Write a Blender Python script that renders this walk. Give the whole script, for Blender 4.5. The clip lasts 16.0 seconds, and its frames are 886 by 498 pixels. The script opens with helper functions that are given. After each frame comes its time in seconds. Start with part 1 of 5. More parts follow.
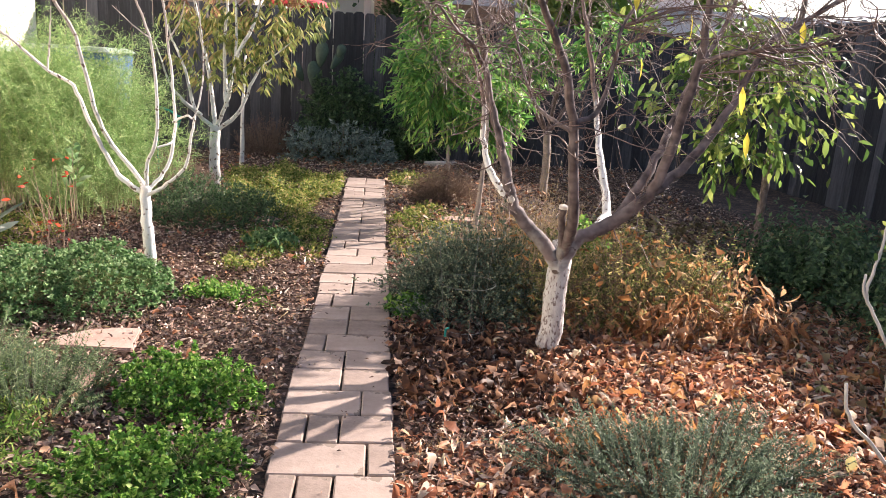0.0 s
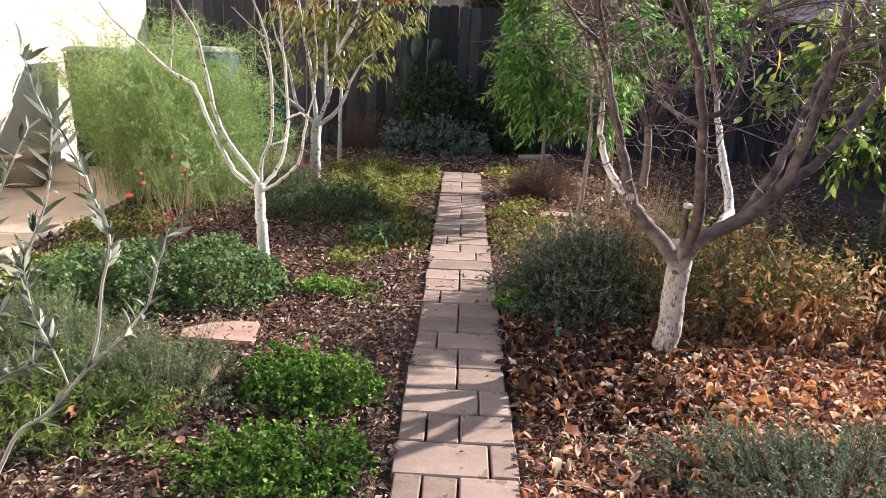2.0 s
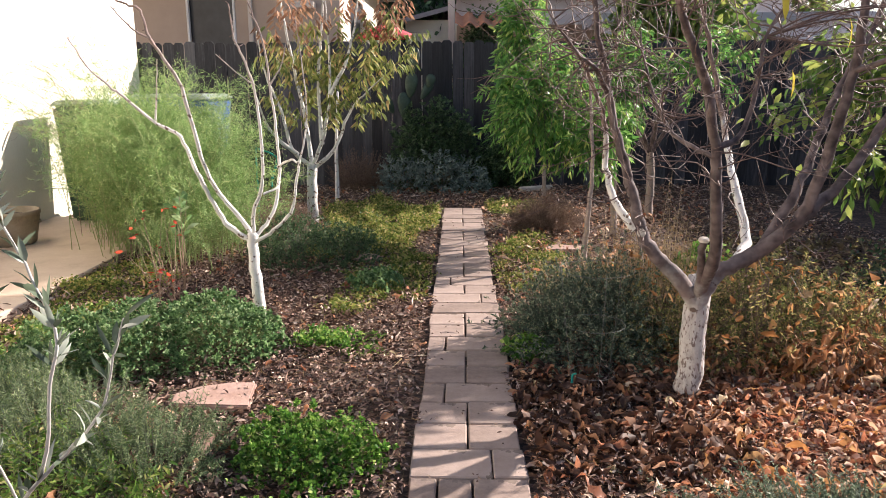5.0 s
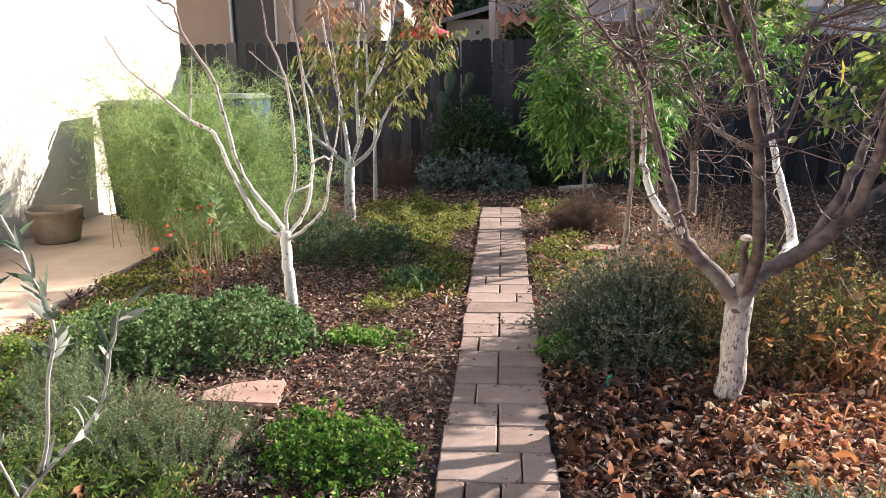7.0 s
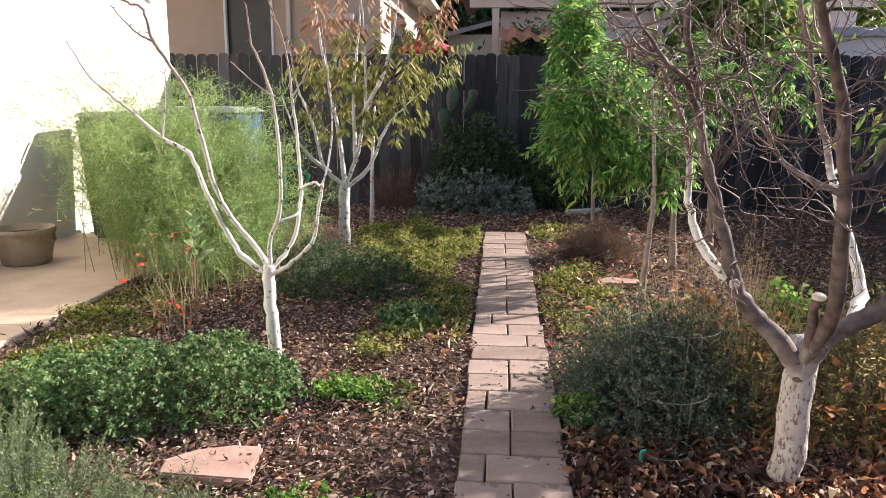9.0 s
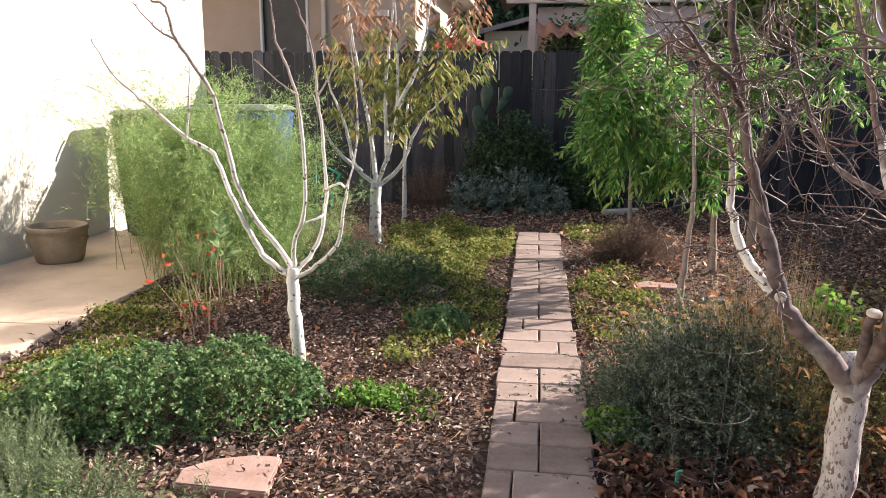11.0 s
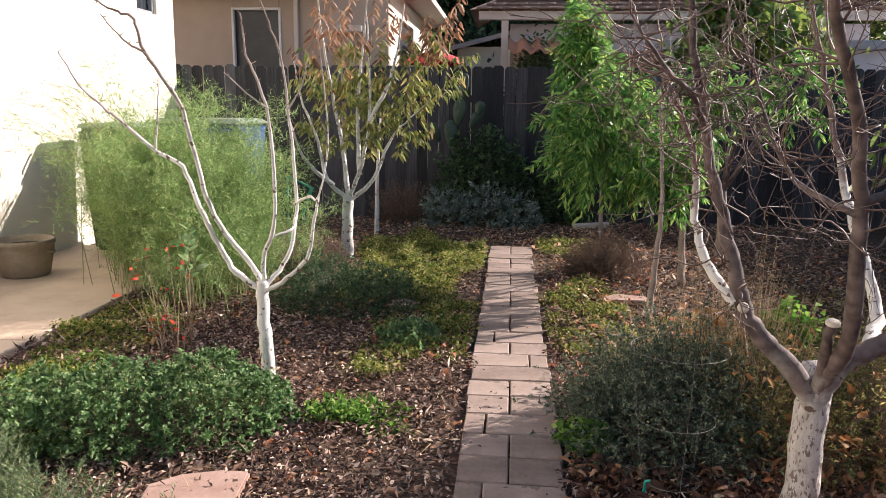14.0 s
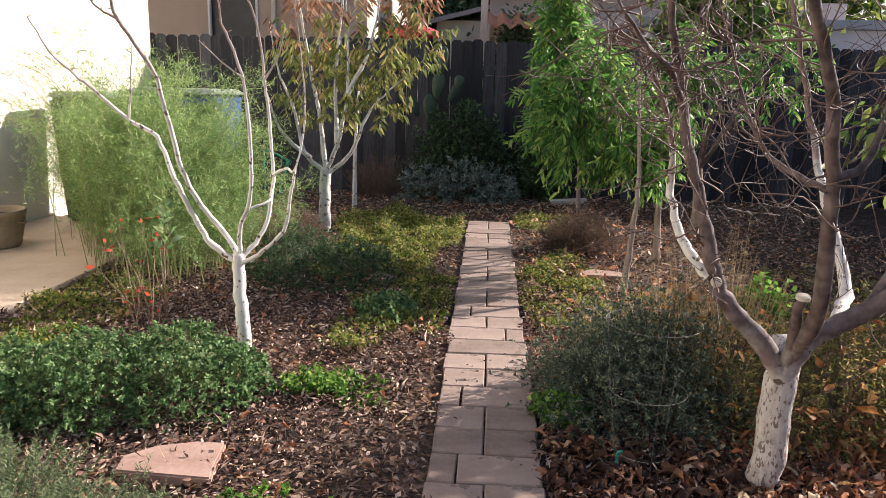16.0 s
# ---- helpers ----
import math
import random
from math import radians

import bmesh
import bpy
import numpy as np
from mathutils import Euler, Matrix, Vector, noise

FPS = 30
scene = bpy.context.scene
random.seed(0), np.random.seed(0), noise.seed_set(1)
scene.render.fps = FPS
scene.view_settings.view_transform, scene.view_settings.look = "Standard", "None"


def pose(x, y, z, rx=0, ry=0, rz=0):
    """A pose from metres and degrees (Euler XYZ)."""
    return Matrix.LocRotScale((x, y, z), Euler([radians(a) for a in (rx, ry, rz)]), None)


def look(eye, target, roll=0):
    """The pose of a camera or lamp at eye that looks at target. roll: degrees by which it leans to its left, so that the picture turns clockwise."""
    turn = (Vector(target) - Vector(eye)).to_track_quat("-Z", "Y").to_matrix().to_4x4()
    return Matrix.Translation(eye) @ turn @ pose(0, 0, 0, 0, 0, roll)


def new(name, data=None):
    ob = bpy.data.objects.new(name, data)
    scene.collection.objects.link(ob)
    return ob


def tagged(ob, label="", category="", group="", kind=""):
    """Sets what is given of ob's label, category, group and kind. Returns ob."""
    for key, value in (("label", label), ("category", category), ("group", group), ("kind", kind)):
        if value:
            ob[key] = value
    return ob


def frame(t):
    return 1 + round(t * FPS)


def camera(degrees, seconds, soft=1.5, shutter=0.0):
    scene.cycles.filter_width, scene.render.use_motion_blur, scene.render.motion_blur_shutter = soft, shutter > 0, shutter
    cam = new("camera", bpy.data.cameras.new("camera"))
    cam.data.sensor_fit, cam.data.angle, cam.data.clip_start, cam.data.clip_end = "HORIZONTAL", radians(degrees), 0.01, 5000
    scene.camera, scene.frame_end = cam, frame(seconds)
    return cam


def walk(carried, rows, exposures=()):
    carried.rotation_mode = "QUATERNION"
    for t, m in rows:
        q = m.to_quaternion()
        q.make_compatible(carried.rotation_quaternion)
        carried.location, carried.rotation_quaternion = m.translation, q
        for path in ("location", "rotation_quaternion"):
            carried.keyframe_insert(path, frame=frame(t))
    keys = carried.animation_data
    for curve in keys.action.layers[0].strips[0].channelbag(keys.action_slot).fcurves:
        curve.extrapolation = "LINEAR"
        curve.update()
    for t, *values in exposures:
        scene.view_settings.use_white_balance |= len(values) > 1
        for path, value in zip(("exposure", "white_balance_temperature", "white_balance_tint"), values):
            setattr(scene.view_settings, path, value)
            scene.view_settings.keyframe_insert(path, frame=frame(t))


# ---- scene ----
cam = camera(61.1, 16.0, soft=0.8)
EXPOSURE = 0.92
PATH = [
    (0, (0.111, -0.451, 1.384), (0.297, 1.48, 0.899), 3.7),
    (0.5, (0.084, -0.464, 1.398), (0.07, 1.483, 0.94), 3.1),
    (1, (0.075, -0.445, 1.403), (-0.034, 1.494, 0.925), 0.8),
    (1.5, (0.035, -0.411, 1.384), (-0.05, 1.524, 0.884), 1.3),
    (2, (-0.039, -0.402, 1.393), (-0.07, 1.53, 0.876), 2.6),
    (2.5, (-0.139, -0.4, 1.409), (-0.153, 1.533, 0.895), 3.3),
    (3, (-0.17, -0.4, 1.417), (-0.115, 1.537, 0.923), 2.2),
    (3.5, (-0.169, -0.389, 1.414), (-0.028, 1.551, 0.947), 0.9),
    (4, (-0.145, -0.347, 1.405), (0.049, 1.584, 0.923), 1.2),
    (4.5, (-0.077, -0.256, 1.414), (-0.022, 1.695, 0.977), 0.4),
    (7, (0.01, -0.132, 1.383), (-0.145, 1.815, 0.951), -0.7),
    (7.5, (-0.022, -0.062, 1.374), (-0.193, 1.879, 0.92), 0.0),
    (8, (-0.099, 0.102, 1.388), (-0.216, 2.052, 0.957), 0.9),
    (10.5, (-0.025, 0.531, 1.405), (-0.244, 2.482, 1.021), -0.2),
    (11, (-0.048, 0.513, 1.41), (-0.287, 2.457, 1.006), 0.3),
    (11.5, (-0.052, 0.501, 1.416), (-0.312, 2.445, 1.024), 0.9),
    (12, (-0.054, 0.501, 1.413), (-0.317, 2.447, 1.034), 0.9),
    (12.5, (-0.044, 0.491, 1.418), (-0.297, 2.441, 1.051), 0.6),
    (13, (-0.036, 0.488, 1.416), (-0.253, 2.443, 1.055), 0.5),
    (13.5, (-0.035, 0.486, 1.417), (-0.212, 2.448, 1.07), 0.3),
    (14, (-0.028, 0.501, 1.404), (-0.2, 2.46, 1.039), 0.6),
    (14.5, (-0.012, 0.526, 1.394), (-0.172, 2.481, 1.007), 0.9),
    (15, (-0.022, 0.519, 1.396), (-0.159, 2.472, 0.986), 1.0),
    (15.5, (-0.03, 0.509, 1.391), (-0.151, 2.46, 0.969), 1.2),
    (16, (-0.026, 0.498, 1.396), (-0.137, 2.448, 0.968), 1.4),
]
walk(cam, [(t, look(eye, target, roll)) for t, eye, target, roll in PATH], [(t, EXPOSURE + e, 6450, 18) for t, e in ((0.0, 0.6), (0.5, 0.4), (1.0, 0.2), (4.5, 0.22), (7.5, 0.25), (10.5, 0.25), (11.5, 0.25), (12.5, 0.05), (16.0, 0.0))])

# ---- world and sun ----
SUN_AZ, SUN_EL = radians(30), radians(27.5)     # azimuth from +x towards +y
world = bpy.data.worlds.new("world")
scene.world = world
world.use_nodes = True
wn = world.node_tree.nodes
sky = wn.new("ShaderNodeTexSky")
sky.sky_type, sky.sun_disc = 'NISHITA', False
sky.sun_elevation, sky.sun_rotation = SUN_EL, radians(90) - SUN_AZ
world.node_tree.links.new(sky.outputs[0], wn["Background"].inputs[0])
wn["Background"].inputs[1].default_value = 0.08
sun_data = bpy.data.lights.new("sun", 'SUN')
sun_data.energy, sun_data.angle, sun_data.color = 5.0, radians(0.6), (1.0, 0.92, 0.80)
sun = new("sun", sun_data)
sun_dir = Vector((math.cos(SUN_AZ) * math.cos(SUN_EL), math.sin(SUN_AZ) * math.cos(SUN_EL), math.sin(SUN_EL)))
sun.matrix_world = look(sun_dir * 30, (0, 0, 0))


# ---- materials ----
def ramp(nodes, stops):
    r = nodes.new("ShaderNodeValToRGB")
    while len(r.color_ramp.elements) < len(stops):
        r.color_ramp.elements.new(0.5)
    for e, (p, c) in zip(r.color_ramp.elements, stops):
        e.position, e.color = p, (*c, 1)
    return r


def surface(name, stops, scale=8.0, rough=0.8, bump=0.3, fine=90.0, spots=None, metal=0.0, stretch=(1, 1, 1), vary=0.0):
    """Noise-coloured surface with two scales of variation and relief."""
    m = bpy.data.materials.new(name)
    m.use_nodes = True
    n, l = m.node_tree.nodes, m.node_tree.links
    p = n["Principled BSDF"]
    co, mp = n.new("ShaderNodeTexCoord"), n.new("ShaderNodeMapping")
    mp.inputs["Scale"].default_value = stretch
    l.new(co.outputs["Object"], mp.inputs["Vector"])
    a, b = n.new("ShaderNodeTexNoise"), n.new("ShaderNodeTexNoise")
    for node, s, d in ((a, scale, 6), (b, fine, 4)):
        node.inputs["Scale"].default_value, node.inputs["Detail"].default_value = s, d
        node.inputs["Roughness"].default_value = 0.65
        l.new(mp.outputs[0], node.inputs["Vector"])
    add = n.new("ShaderNodeMath")
    add.operation = 'MULTIPLY_ADD'
    l.new(b.outputs["Fac"], add.inputs[0])
    add.inputs[1].default_value = 0.35
    l.new(a.outputs["Fac"], add.inputs[2])
    sub = n.new("ShaderNodeMath")
    sub.operation = 'SUBTRACT'
    l.new(add.outputs[0], sub.inputs[0])
    sub.inputs[1].default_value = 0.175
    fac = sub
    if vary:
        info, mv = n.new("ShaderNodeObjectInfo"), n.new("ShaderNodeMath")
        mv.operation = 'MULTIPLY_ADD'
        l.new(info.outputs["Random"], mv.inputs[0])
        mv.inputs[1].default_value = vary
        l.new(sub.outputs[0], mv.inputs[2])
        s2 = n.new("ShaderNodeMath")
        s2.operation = 'SUBTRACT'
        l.new(mv.outputs[0], s2.inputs[0])
        s2.inputs[1].default_value = vary / 2
        fac = s2
    r = ramp(n, stops)
    l.new(fac.outputs[0], r.inputs[0])
    colour = r.outputs[0]
    if spots:
        sc, thresh, col = spots
        v, g, mix = n.new("ShaderNodeTexNoise"), n.new("ShaderNodeMath"), n.new("ShaderNodeMix")
        v.inputs["Scale"].default_value, v.inputs["Detail"].default_value = sc, 5
        l.new(mp.outputs[0], v.inputs["Vector"])
        g.operation, g.inputs[1].default_value = 'GREATER_THAN', thresh
        l.new(v.outputs["Fac"], g.inputs[0])
        mix.data_type = 'RGBA'
        l.new(g.outputs[0], mix.inputs["Factor"])
        l.new(colour, mix.inputs["A"])
        mix.inputs["B"].default_value = (*col, 1)
        colour = mix.outputs["Result"]
    l.new(colour, p.inputs["Base Color"])
    p.inputs["Roughness"].default_value, p.inputs["Metallic"].default_value = rough, metal
    bu = n.new("ShaderNodeBump")
    bu.inputs["Strength"].default_value, bu.inputs["Distance"].default_value = bump, 0.01
    l.new(add.outputs[0], bu.inputs["Height"])
    l.new(bu.outputs[0], p.inputs["Normal"])
    return m


def foliage(name, stops, trans=0.4, rough=0.55):
    """Leaf material: each leaf takes its own colour, and light passes through it."""
    m = bpy.data.materials.new(name)
    m.use_nodes = True
    n, l = m.node_tree.nodes, m.node_tree.links
    p = n["Principled BSDF"]
    g = n.new("ShaderNodeNewGeometry")
    r = ramp(n, stops)
    l.new(g.outputs["Random Per Island"], r.inputs[0])
    co, nz, hs = n.new("ShaderNodeTexCoord"), n.new("ShaderNodeTexNoise"), n.new("ShaderNodeHueSaturation")
    nz.inputs["Scale"].default_value = 5.0
    l.new(co.outputs["Object"], nz.inputs["Vector"])
    mr = n.new("ShaderNodeMapRange")
    mr.inputs["To Min"].default_value, mr.inputs["To Max"].default_value = 0.6, 1.4
    l.new(nz.outputs["Fac"], mr.inputs[0])
    l.new(mr.outputs[0], hs.inputs["Value"])
    l.new(r.outputs[0], hs.inputs["Color"])
    l.new(hs.outputs[0], p.inputs["Base Color"])
    p.inputs["Roughness"].default_value = rough
    p.inputs["Specular IOR Level"].default_value = 0.3
    t, mx = n.new("ShaderNodeBsdfTranslucent"), n.new("ShaderNodeMixShader")
    l.new(hs.outputs[0], t.inputs["Color"])
    mx.inputs[0].default_value = trans
    l.new(p.outputs[0], mx.inputs[1])
    l.new(t.outputs[0], mx.inputs[2])
    l.new(mx.outputs[0], n["Material Output"].inputs["Surface"])
    return m


SOIL = surface("soil", [(0.25, (0.035, 0.022, 0.015)), (0.5, (0.10, 0.062, 0.042)), (0.75, (0.19, 0.125, 0.085))], 5, 0.95, 0.9, 60)
def chipped_soil(m):
    """Adds small angular chips of light and dark bark to a soil material."""
    n, l = m.node_tree.nodes, m.node_tree.links
    p = n["Principled BSDF"]
    base = p.inputs["Base Color"].links[0].from_socket
    co, vo, mp = n.new("ShaderNodeTexCoord"), n.new("ShaderNodeTexVoronoi"), n.new("ShaderNodeMapping")
    mp.inputs["Scale"].default_value = (1.0, 1.8, 1.0)
    mp.inputs["Rotation"].default_value = (0, 0, 0.7)
    l.new(co.outputs["Object"], mp.inputs["Vector"])
    l.new(mp.outputs[0], vo.inputs["Vector"])
    vo.inputs["Scale"].default_value = 42.0
    sep = n.new("ShaderNodeSeparateColor")
    l.new(vo.outputs["Color"], sep.inputs[0])
    r = ramp(n, [(0.0, (0.35, 0.35, 0.35)), (0.6, (0.9, 0.9, 0.9)), (0.9, (1.7, 1.6, 1.5)), (1.0, (2.8, 2.6, 2.4))])
    l.new(sep.outputs[0], r.inputs[0])
    mx = n.new("ShaderNodeMix")
    mx.data_type, mx.blend_type = 'RGBA', 'MULTIPLY'
    mx.inputs["Factor"].default_value = 1.0
    l.new(base, mx.inputs["A"])
    l.new(r.outputs[0], mx.inputs["B"])
    l.new(mx.outputs["Result"], p.inputs["Base Color"])
    bu = n.new("ShaderNodeBump")
    bu.inputs["Strength"].default_value, bu.inputs["Distance"].default_value = 0.9, 0.012
    l.new(sep.outputs[1], bu.inputs["Height"])
    l.new(p.inputs["Normal"].links[0].from_socket, bu.inputs["Normal"])
    l.new(bu.outputs[0], p.inputs["Normal"])
chipped_soil(SOIL)
PAVER = surface("pink_paver", [(0.2, (0.20, 0.145, 0.115)), (0.5, (0.315, 0.235, 0.195)), (0.8, (0.41, 0.315, 0.265))], 5, 0.85, 0.5, 55, spots=(9, 0.66, (0.22, 0.165, 0.13)), vary=0.35)
CONCRETE = surface("patio_concrete", [(0.2, (0.42, 0.31, 0.23)), (0.5, (0.57, 0.44, 0.34)), (0.8, (0.67, 0.54, 0.43))], 3, 0.85, 0.15, 60)
STUCCO = surface("cream_stucco", [(0.2, (0.72, 0.66, 0.54)), (0.5, (0.80, 0.75, 0.63)), (0.8, (0.84, 0.80, 0.70))], 2.5, 0.9, 0.5, 45)
STUCCO_TAN = surface("tan_stucco", [(0.2, (0.40, 0.31, 0.25)), (0.8, (0.50, 0.40, 0.33))], 2, 0.9, 0.3, 60)
FENCE = surface("weathered_fence_wood", [(0.2, (0.014, 0.0142, 0.017)), (0.5, (0.036, 0.036, 0.042)), (0.8, (0.092, 0.092, 0.104))], 6, 0.85, 0.5, 50, stretch=(6, 6, 0.5), vary=0.5)
WHITE_BARK = surface("white_painted_bark", [(0.25, (0.52, 0.49, 0.44)), (0.5, (0.74, 0.72, 0.68)), (0.8, (0.82, 0.81, 0.78))], 14, 0.85, 0.7, 80, spots=(34, 0.63, (0.16, 0.11, 0.085)))
FLAKED_BARK = surface("flaked_white_bark", [(0.3, (0.34, 0.29, 0.27)), (0.5, (0.58, 0.54, 0.51)), (0.75, (0.74, 0.71, 0.68))], 26, 0.9, 1.2, 90, spots=(85, 0.575, (0.24, 0.185, 0.165)), stretch=(1, 1, 0.45))
BARK = surface("peach_bark", [(0.25, (0.06, 0.042, 0.040)), (0.5, (0.16, 0.118, 0.108)), (0.75, (0.38, 0.31, 0.29))], 22, 0.72, 0.9, 90, stretch=(1, 1, 0.6))
TWIG = surface("twig_bark", [(0.2, (0.07, 0.042, 0.036)), (0.8, (0.22, 0.15, 0.13))], 20, 0.6, 0.2, 80)
STEM_GREEN = surface("green_stem", [(0.2, (0.16, 0.20, 0.07)), (0.8, (0.36, 0.38, 0.16))], 20, 0.6, 0.1, 80)
STEM_DRY = surface("dry_stem", [(0.2, (0.16, 0.10, 0.07)), (0.8, (0.36, 0.26, 0.18))], 20, 0.8, 0.1, 80)
STEM_STRAW = surface("straw_stem", [(0.2, (0.34, 0.24, 0.14)), (0.8, (0.60, 0.47, 0.31))], 20, 0.8, 0.1, 80)
STEM_SAGE = surface("sage_stem", [(0.2, (0.05, 0.06, 0.04)), (0.8, (0.13, 0.145, 0.10))], 20, 0.8, 0.1, 80)
BARK_PALE = surface("pale_brown_bark", [(0.2, (0.24, 0.18, 0.15)), (0.8, (0.46, 0.38, 0.33))], 14, 0.8, 0.6, 60, stretch=(1, 1, 2))
BARK_GREY = surface("grey_olive_bark", [(0.2, (0.40, 0.38, 0.35)), (0.8, (0.64, 0.62, 0.58))], 18, 0.8, 0.3, 70)
FLAG = surface("pink_flagstone", [(0.2, (0.28, 0.165, 0.125)), (0.5, (0.40, 0.26, 0.21)), (0.8, (0.50, 0.35, 0.295))], 5, 0.85, 0.5, 50)

def painted_bark(name, top, soft, under=(0.12, 0.075, 0.06), over=(0.30, 0.22, 0.19)):
    """Whitewash that ends unevenly at a height above the foot of the tree; bare bark above."""
    m = surface(name, [(0.25, (0.52, 0.49, 0.44)), (0.5, (0.74, 0.72, 0.68)), (0.8, (0.82, 0.81, 0.78))], 14, 0.85, 0.7, 80, spots=(34, 0.62, (0.16, 0.11, 0.085)))
    n, l = m.node_tree.nodes, m.node_tree.links
    p = n["Principled BSDF"]
    white = p.inputs["Base Color"].links[0].from_socket
    co, sep, nz, mr, mx = n.new("ShaderNodeTexCoord"), n.new("ShaderNodeSeparateXYZ"), n.new("ShaderNodeTexNoise"), n.new("ShaderNodeMapRange"), n.new("ShaderNodeMix")
    l.new(co.outputs["Object"], sep.inputs[0])
    l.new(co.outputs["Object"], nz.inputs["Vector"])
    nz.inputs["Scale"].default_value = 18.0
    ad = n.new("ShaderNodeMath")
    ad.operation = 'MULTIPLY_ADD'
    l.new(nz.outputs["Fac"], ad.inputs[0])
    ad.inputs[1].default_value = 0.5
    l.new(sep.outputs["Z"], ad.inputs[2])
    mr.inputs["From Min"].default_value, mr.inputs["From Max"].default_value = top + 0.25 - soft, top + 0.25 + soft
    l.new(ad.outputs[0], mr.inputs[0])
    bark = ramp(n, [(0.3, under), (0.7, over)])
    l.new(nz.outputs["Fac"], bark.inputs[0])
    mx.data_type = 'RGBA'
    l.new(mr.outputs[0], mx.inputs["Factor"])
    l.new(white, mx.inputs["A"])
    l.new(bark.outputs[0], mx.inputs["B"])
    l.new(mx.outputs["Result"], p.inputs["Base Color"])
    return m

TALL_PAINT = painted_bark("cream_painted_bark", 2.3, 0.5, (0.22, 0.16, 0.13), (0.40, 0.32, 0.28))
YOUNG_BARK = painted_bark("whitewashed_young_bark", 1.4, 0.3, (0.16, 0.11, 0.095), (0.38, 0.30, 0.27))
FORK_BARK = painted_bark("peach_limb_bark", 0.47, 0.16, (0.055, 0.040, 0.040), (0.23, 0.18, 0.17))
LIMB_BARK = painted_bark("whitewashed_limb_bark", 1.15, 0.12)

L_OREGANO = foliage("oregano_leaf", [(0, (0.06, 0.13, 0.045)), (0.5, (0.16, 0.28, 0.11)), (0.85, (0.29, 0.43, 0.19)), (1, (0.44, 0.55, 0.30))], 0.45)
L_PARSLEY = foliage("parsley_leaf", [(0, (0.04, 0.13, 0.02)), (0.5, (0.12, 0.27, 0.04)), (0.85, (0.27, 0.44, 0.09)), (1, (0.44, 0.56, 0.16))], 0.45)
L_ROSEMARY = foliage("rosemary_leaf", [(0, (0.07, 0.12, 0.055)), (0.6, (0.18, 0.245, 0.12)), (1, (0.36, 0.42, 0.23))], 0.35)
L_OLIVE = foliage("olive_leaf", [(0, (0.05, 0.075, 0.045)), (0.5, (0.13, 0.17, 0.115)), (0.8, (0.30, 0.34, 0.28)), (1, (0.48, 0.52, 0.46))], 0.25, 0.35)
L_COVER = foliage("ground_cover_leaf", [(0, (0.05, 0.09, 0.02)), (0.45, (0.19, 0.25, 0.05)), (0.8, (0.42, 0.41, 0.12)), (1, (0.52, 0.36, 0.17))], 0.45)
L_DARK = foliage("dark_shrub_leaf", [(0, (0.03, 0.065, 0.03)), (0.6, (0.085, 0.15, 0.065)), (1, (0.20, 0.29, 0.14))], 0.35, 0.42)
L_THYME = foliage("thyme_leaf", [(0, (0.055, 0.085, 0.055)), (0.6, (0.14, 0.19, 0.12)), (1, (0.32, 0.38, 0.26))], 0.3)
L_HERB = foliage("herb_leaf", [(0, (0.06, 0.09, 0.035)), (0.4, (0.18, 0.22, 0.075)), (0.75, (0.40, 0.37, 0.14)), (1, (0.58, 0.42, 0.22))], 0.45)
# Greenish brown litter with the side fence's shade put into its colour.
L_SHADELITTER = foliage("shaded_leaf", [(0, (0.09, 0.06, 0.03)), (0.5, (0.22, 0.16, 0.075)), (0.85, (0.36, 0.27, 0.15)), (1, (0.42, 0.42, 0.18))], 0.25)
L_GREY = foliage("santolina_leaf", [(0, (0.11, 0.16, 0.14)), (0.6, (0.24, 0.31, 0.27)), (1, (0.42, 0.49, 0.43))], 0.25, 0.4)
L_PEACH = foliage("peach_leaf", [(0, (0.06, 0.17, 0.04)), (0.45, (0.13, 0.31, 0.07)), (0.8, (0.26, 0.46, 0.12)), (1, (0.52, 0.60, 0.18))], 0.5, 0.36)
L_AUTUMN = foliage("autumn_leaf", [(0, (0.12, 0.17, 0.05)), (0.5, (0.27, 0.31, 0.09)), (0.85, (0.42, 0.38, 0.14)), (1, (0.50, 0.34, 0.16))], 0.45)
L_RUST = foliage("rust_leaf", [(0, (0.22, 0.11, 0.07)), (0.6, (0.36, 0.20, 0.12)), (1, (0.52, 0.30, 0.18))], 0.4)
L_CITRUS = foliage("pale_green_leaf", [(0, (0.06, 0.12, 0.03)), (0.6, (0.16, 0.26, 0.06)), (1, (0.42, 0.46, 0.12))], 0.45, 0.35)
L_YELLOW = foliage("yellow_leaf", [(0, (0.62, 0.50, 0.05)), (1, (0.75, 0.62, 0.10))], 0.5, 0.4)
L_FERN = foliage("asparagus_frond", [(0, (0.12, 0.22, 0.07)), (0.55, (0.28, 0.43, 0.15)), (0.9, (0.50, 0.61, 0.28)), (1, (0.68, 0.70, 0.34))], 0.5)
L_MOUND = foliage("mint_leaf", [(0, (0.06, 0.095, 0.06)), (0.5, (0.15, 0.195, 0.125)), (0.9, (0.29, 0.34, 0.23)), (1, (0.46, 0.40, 0.24))], 0.3)
L_STRAW = foliage("dry_straw", [(0, (0.24, 0.15, 0.07)), (0.5, (0.42, 0.30, 0.13)), (1, (0.55, 0.42, 0.22))], 0.35)
L_HEATH = foliage("brown_heather", [(0, (0.10, 0.06, 0.045)), (0.6, (0.20, 0.13, 0.10)), (1, (0.32, 0.24, 0.18))], 0.3)
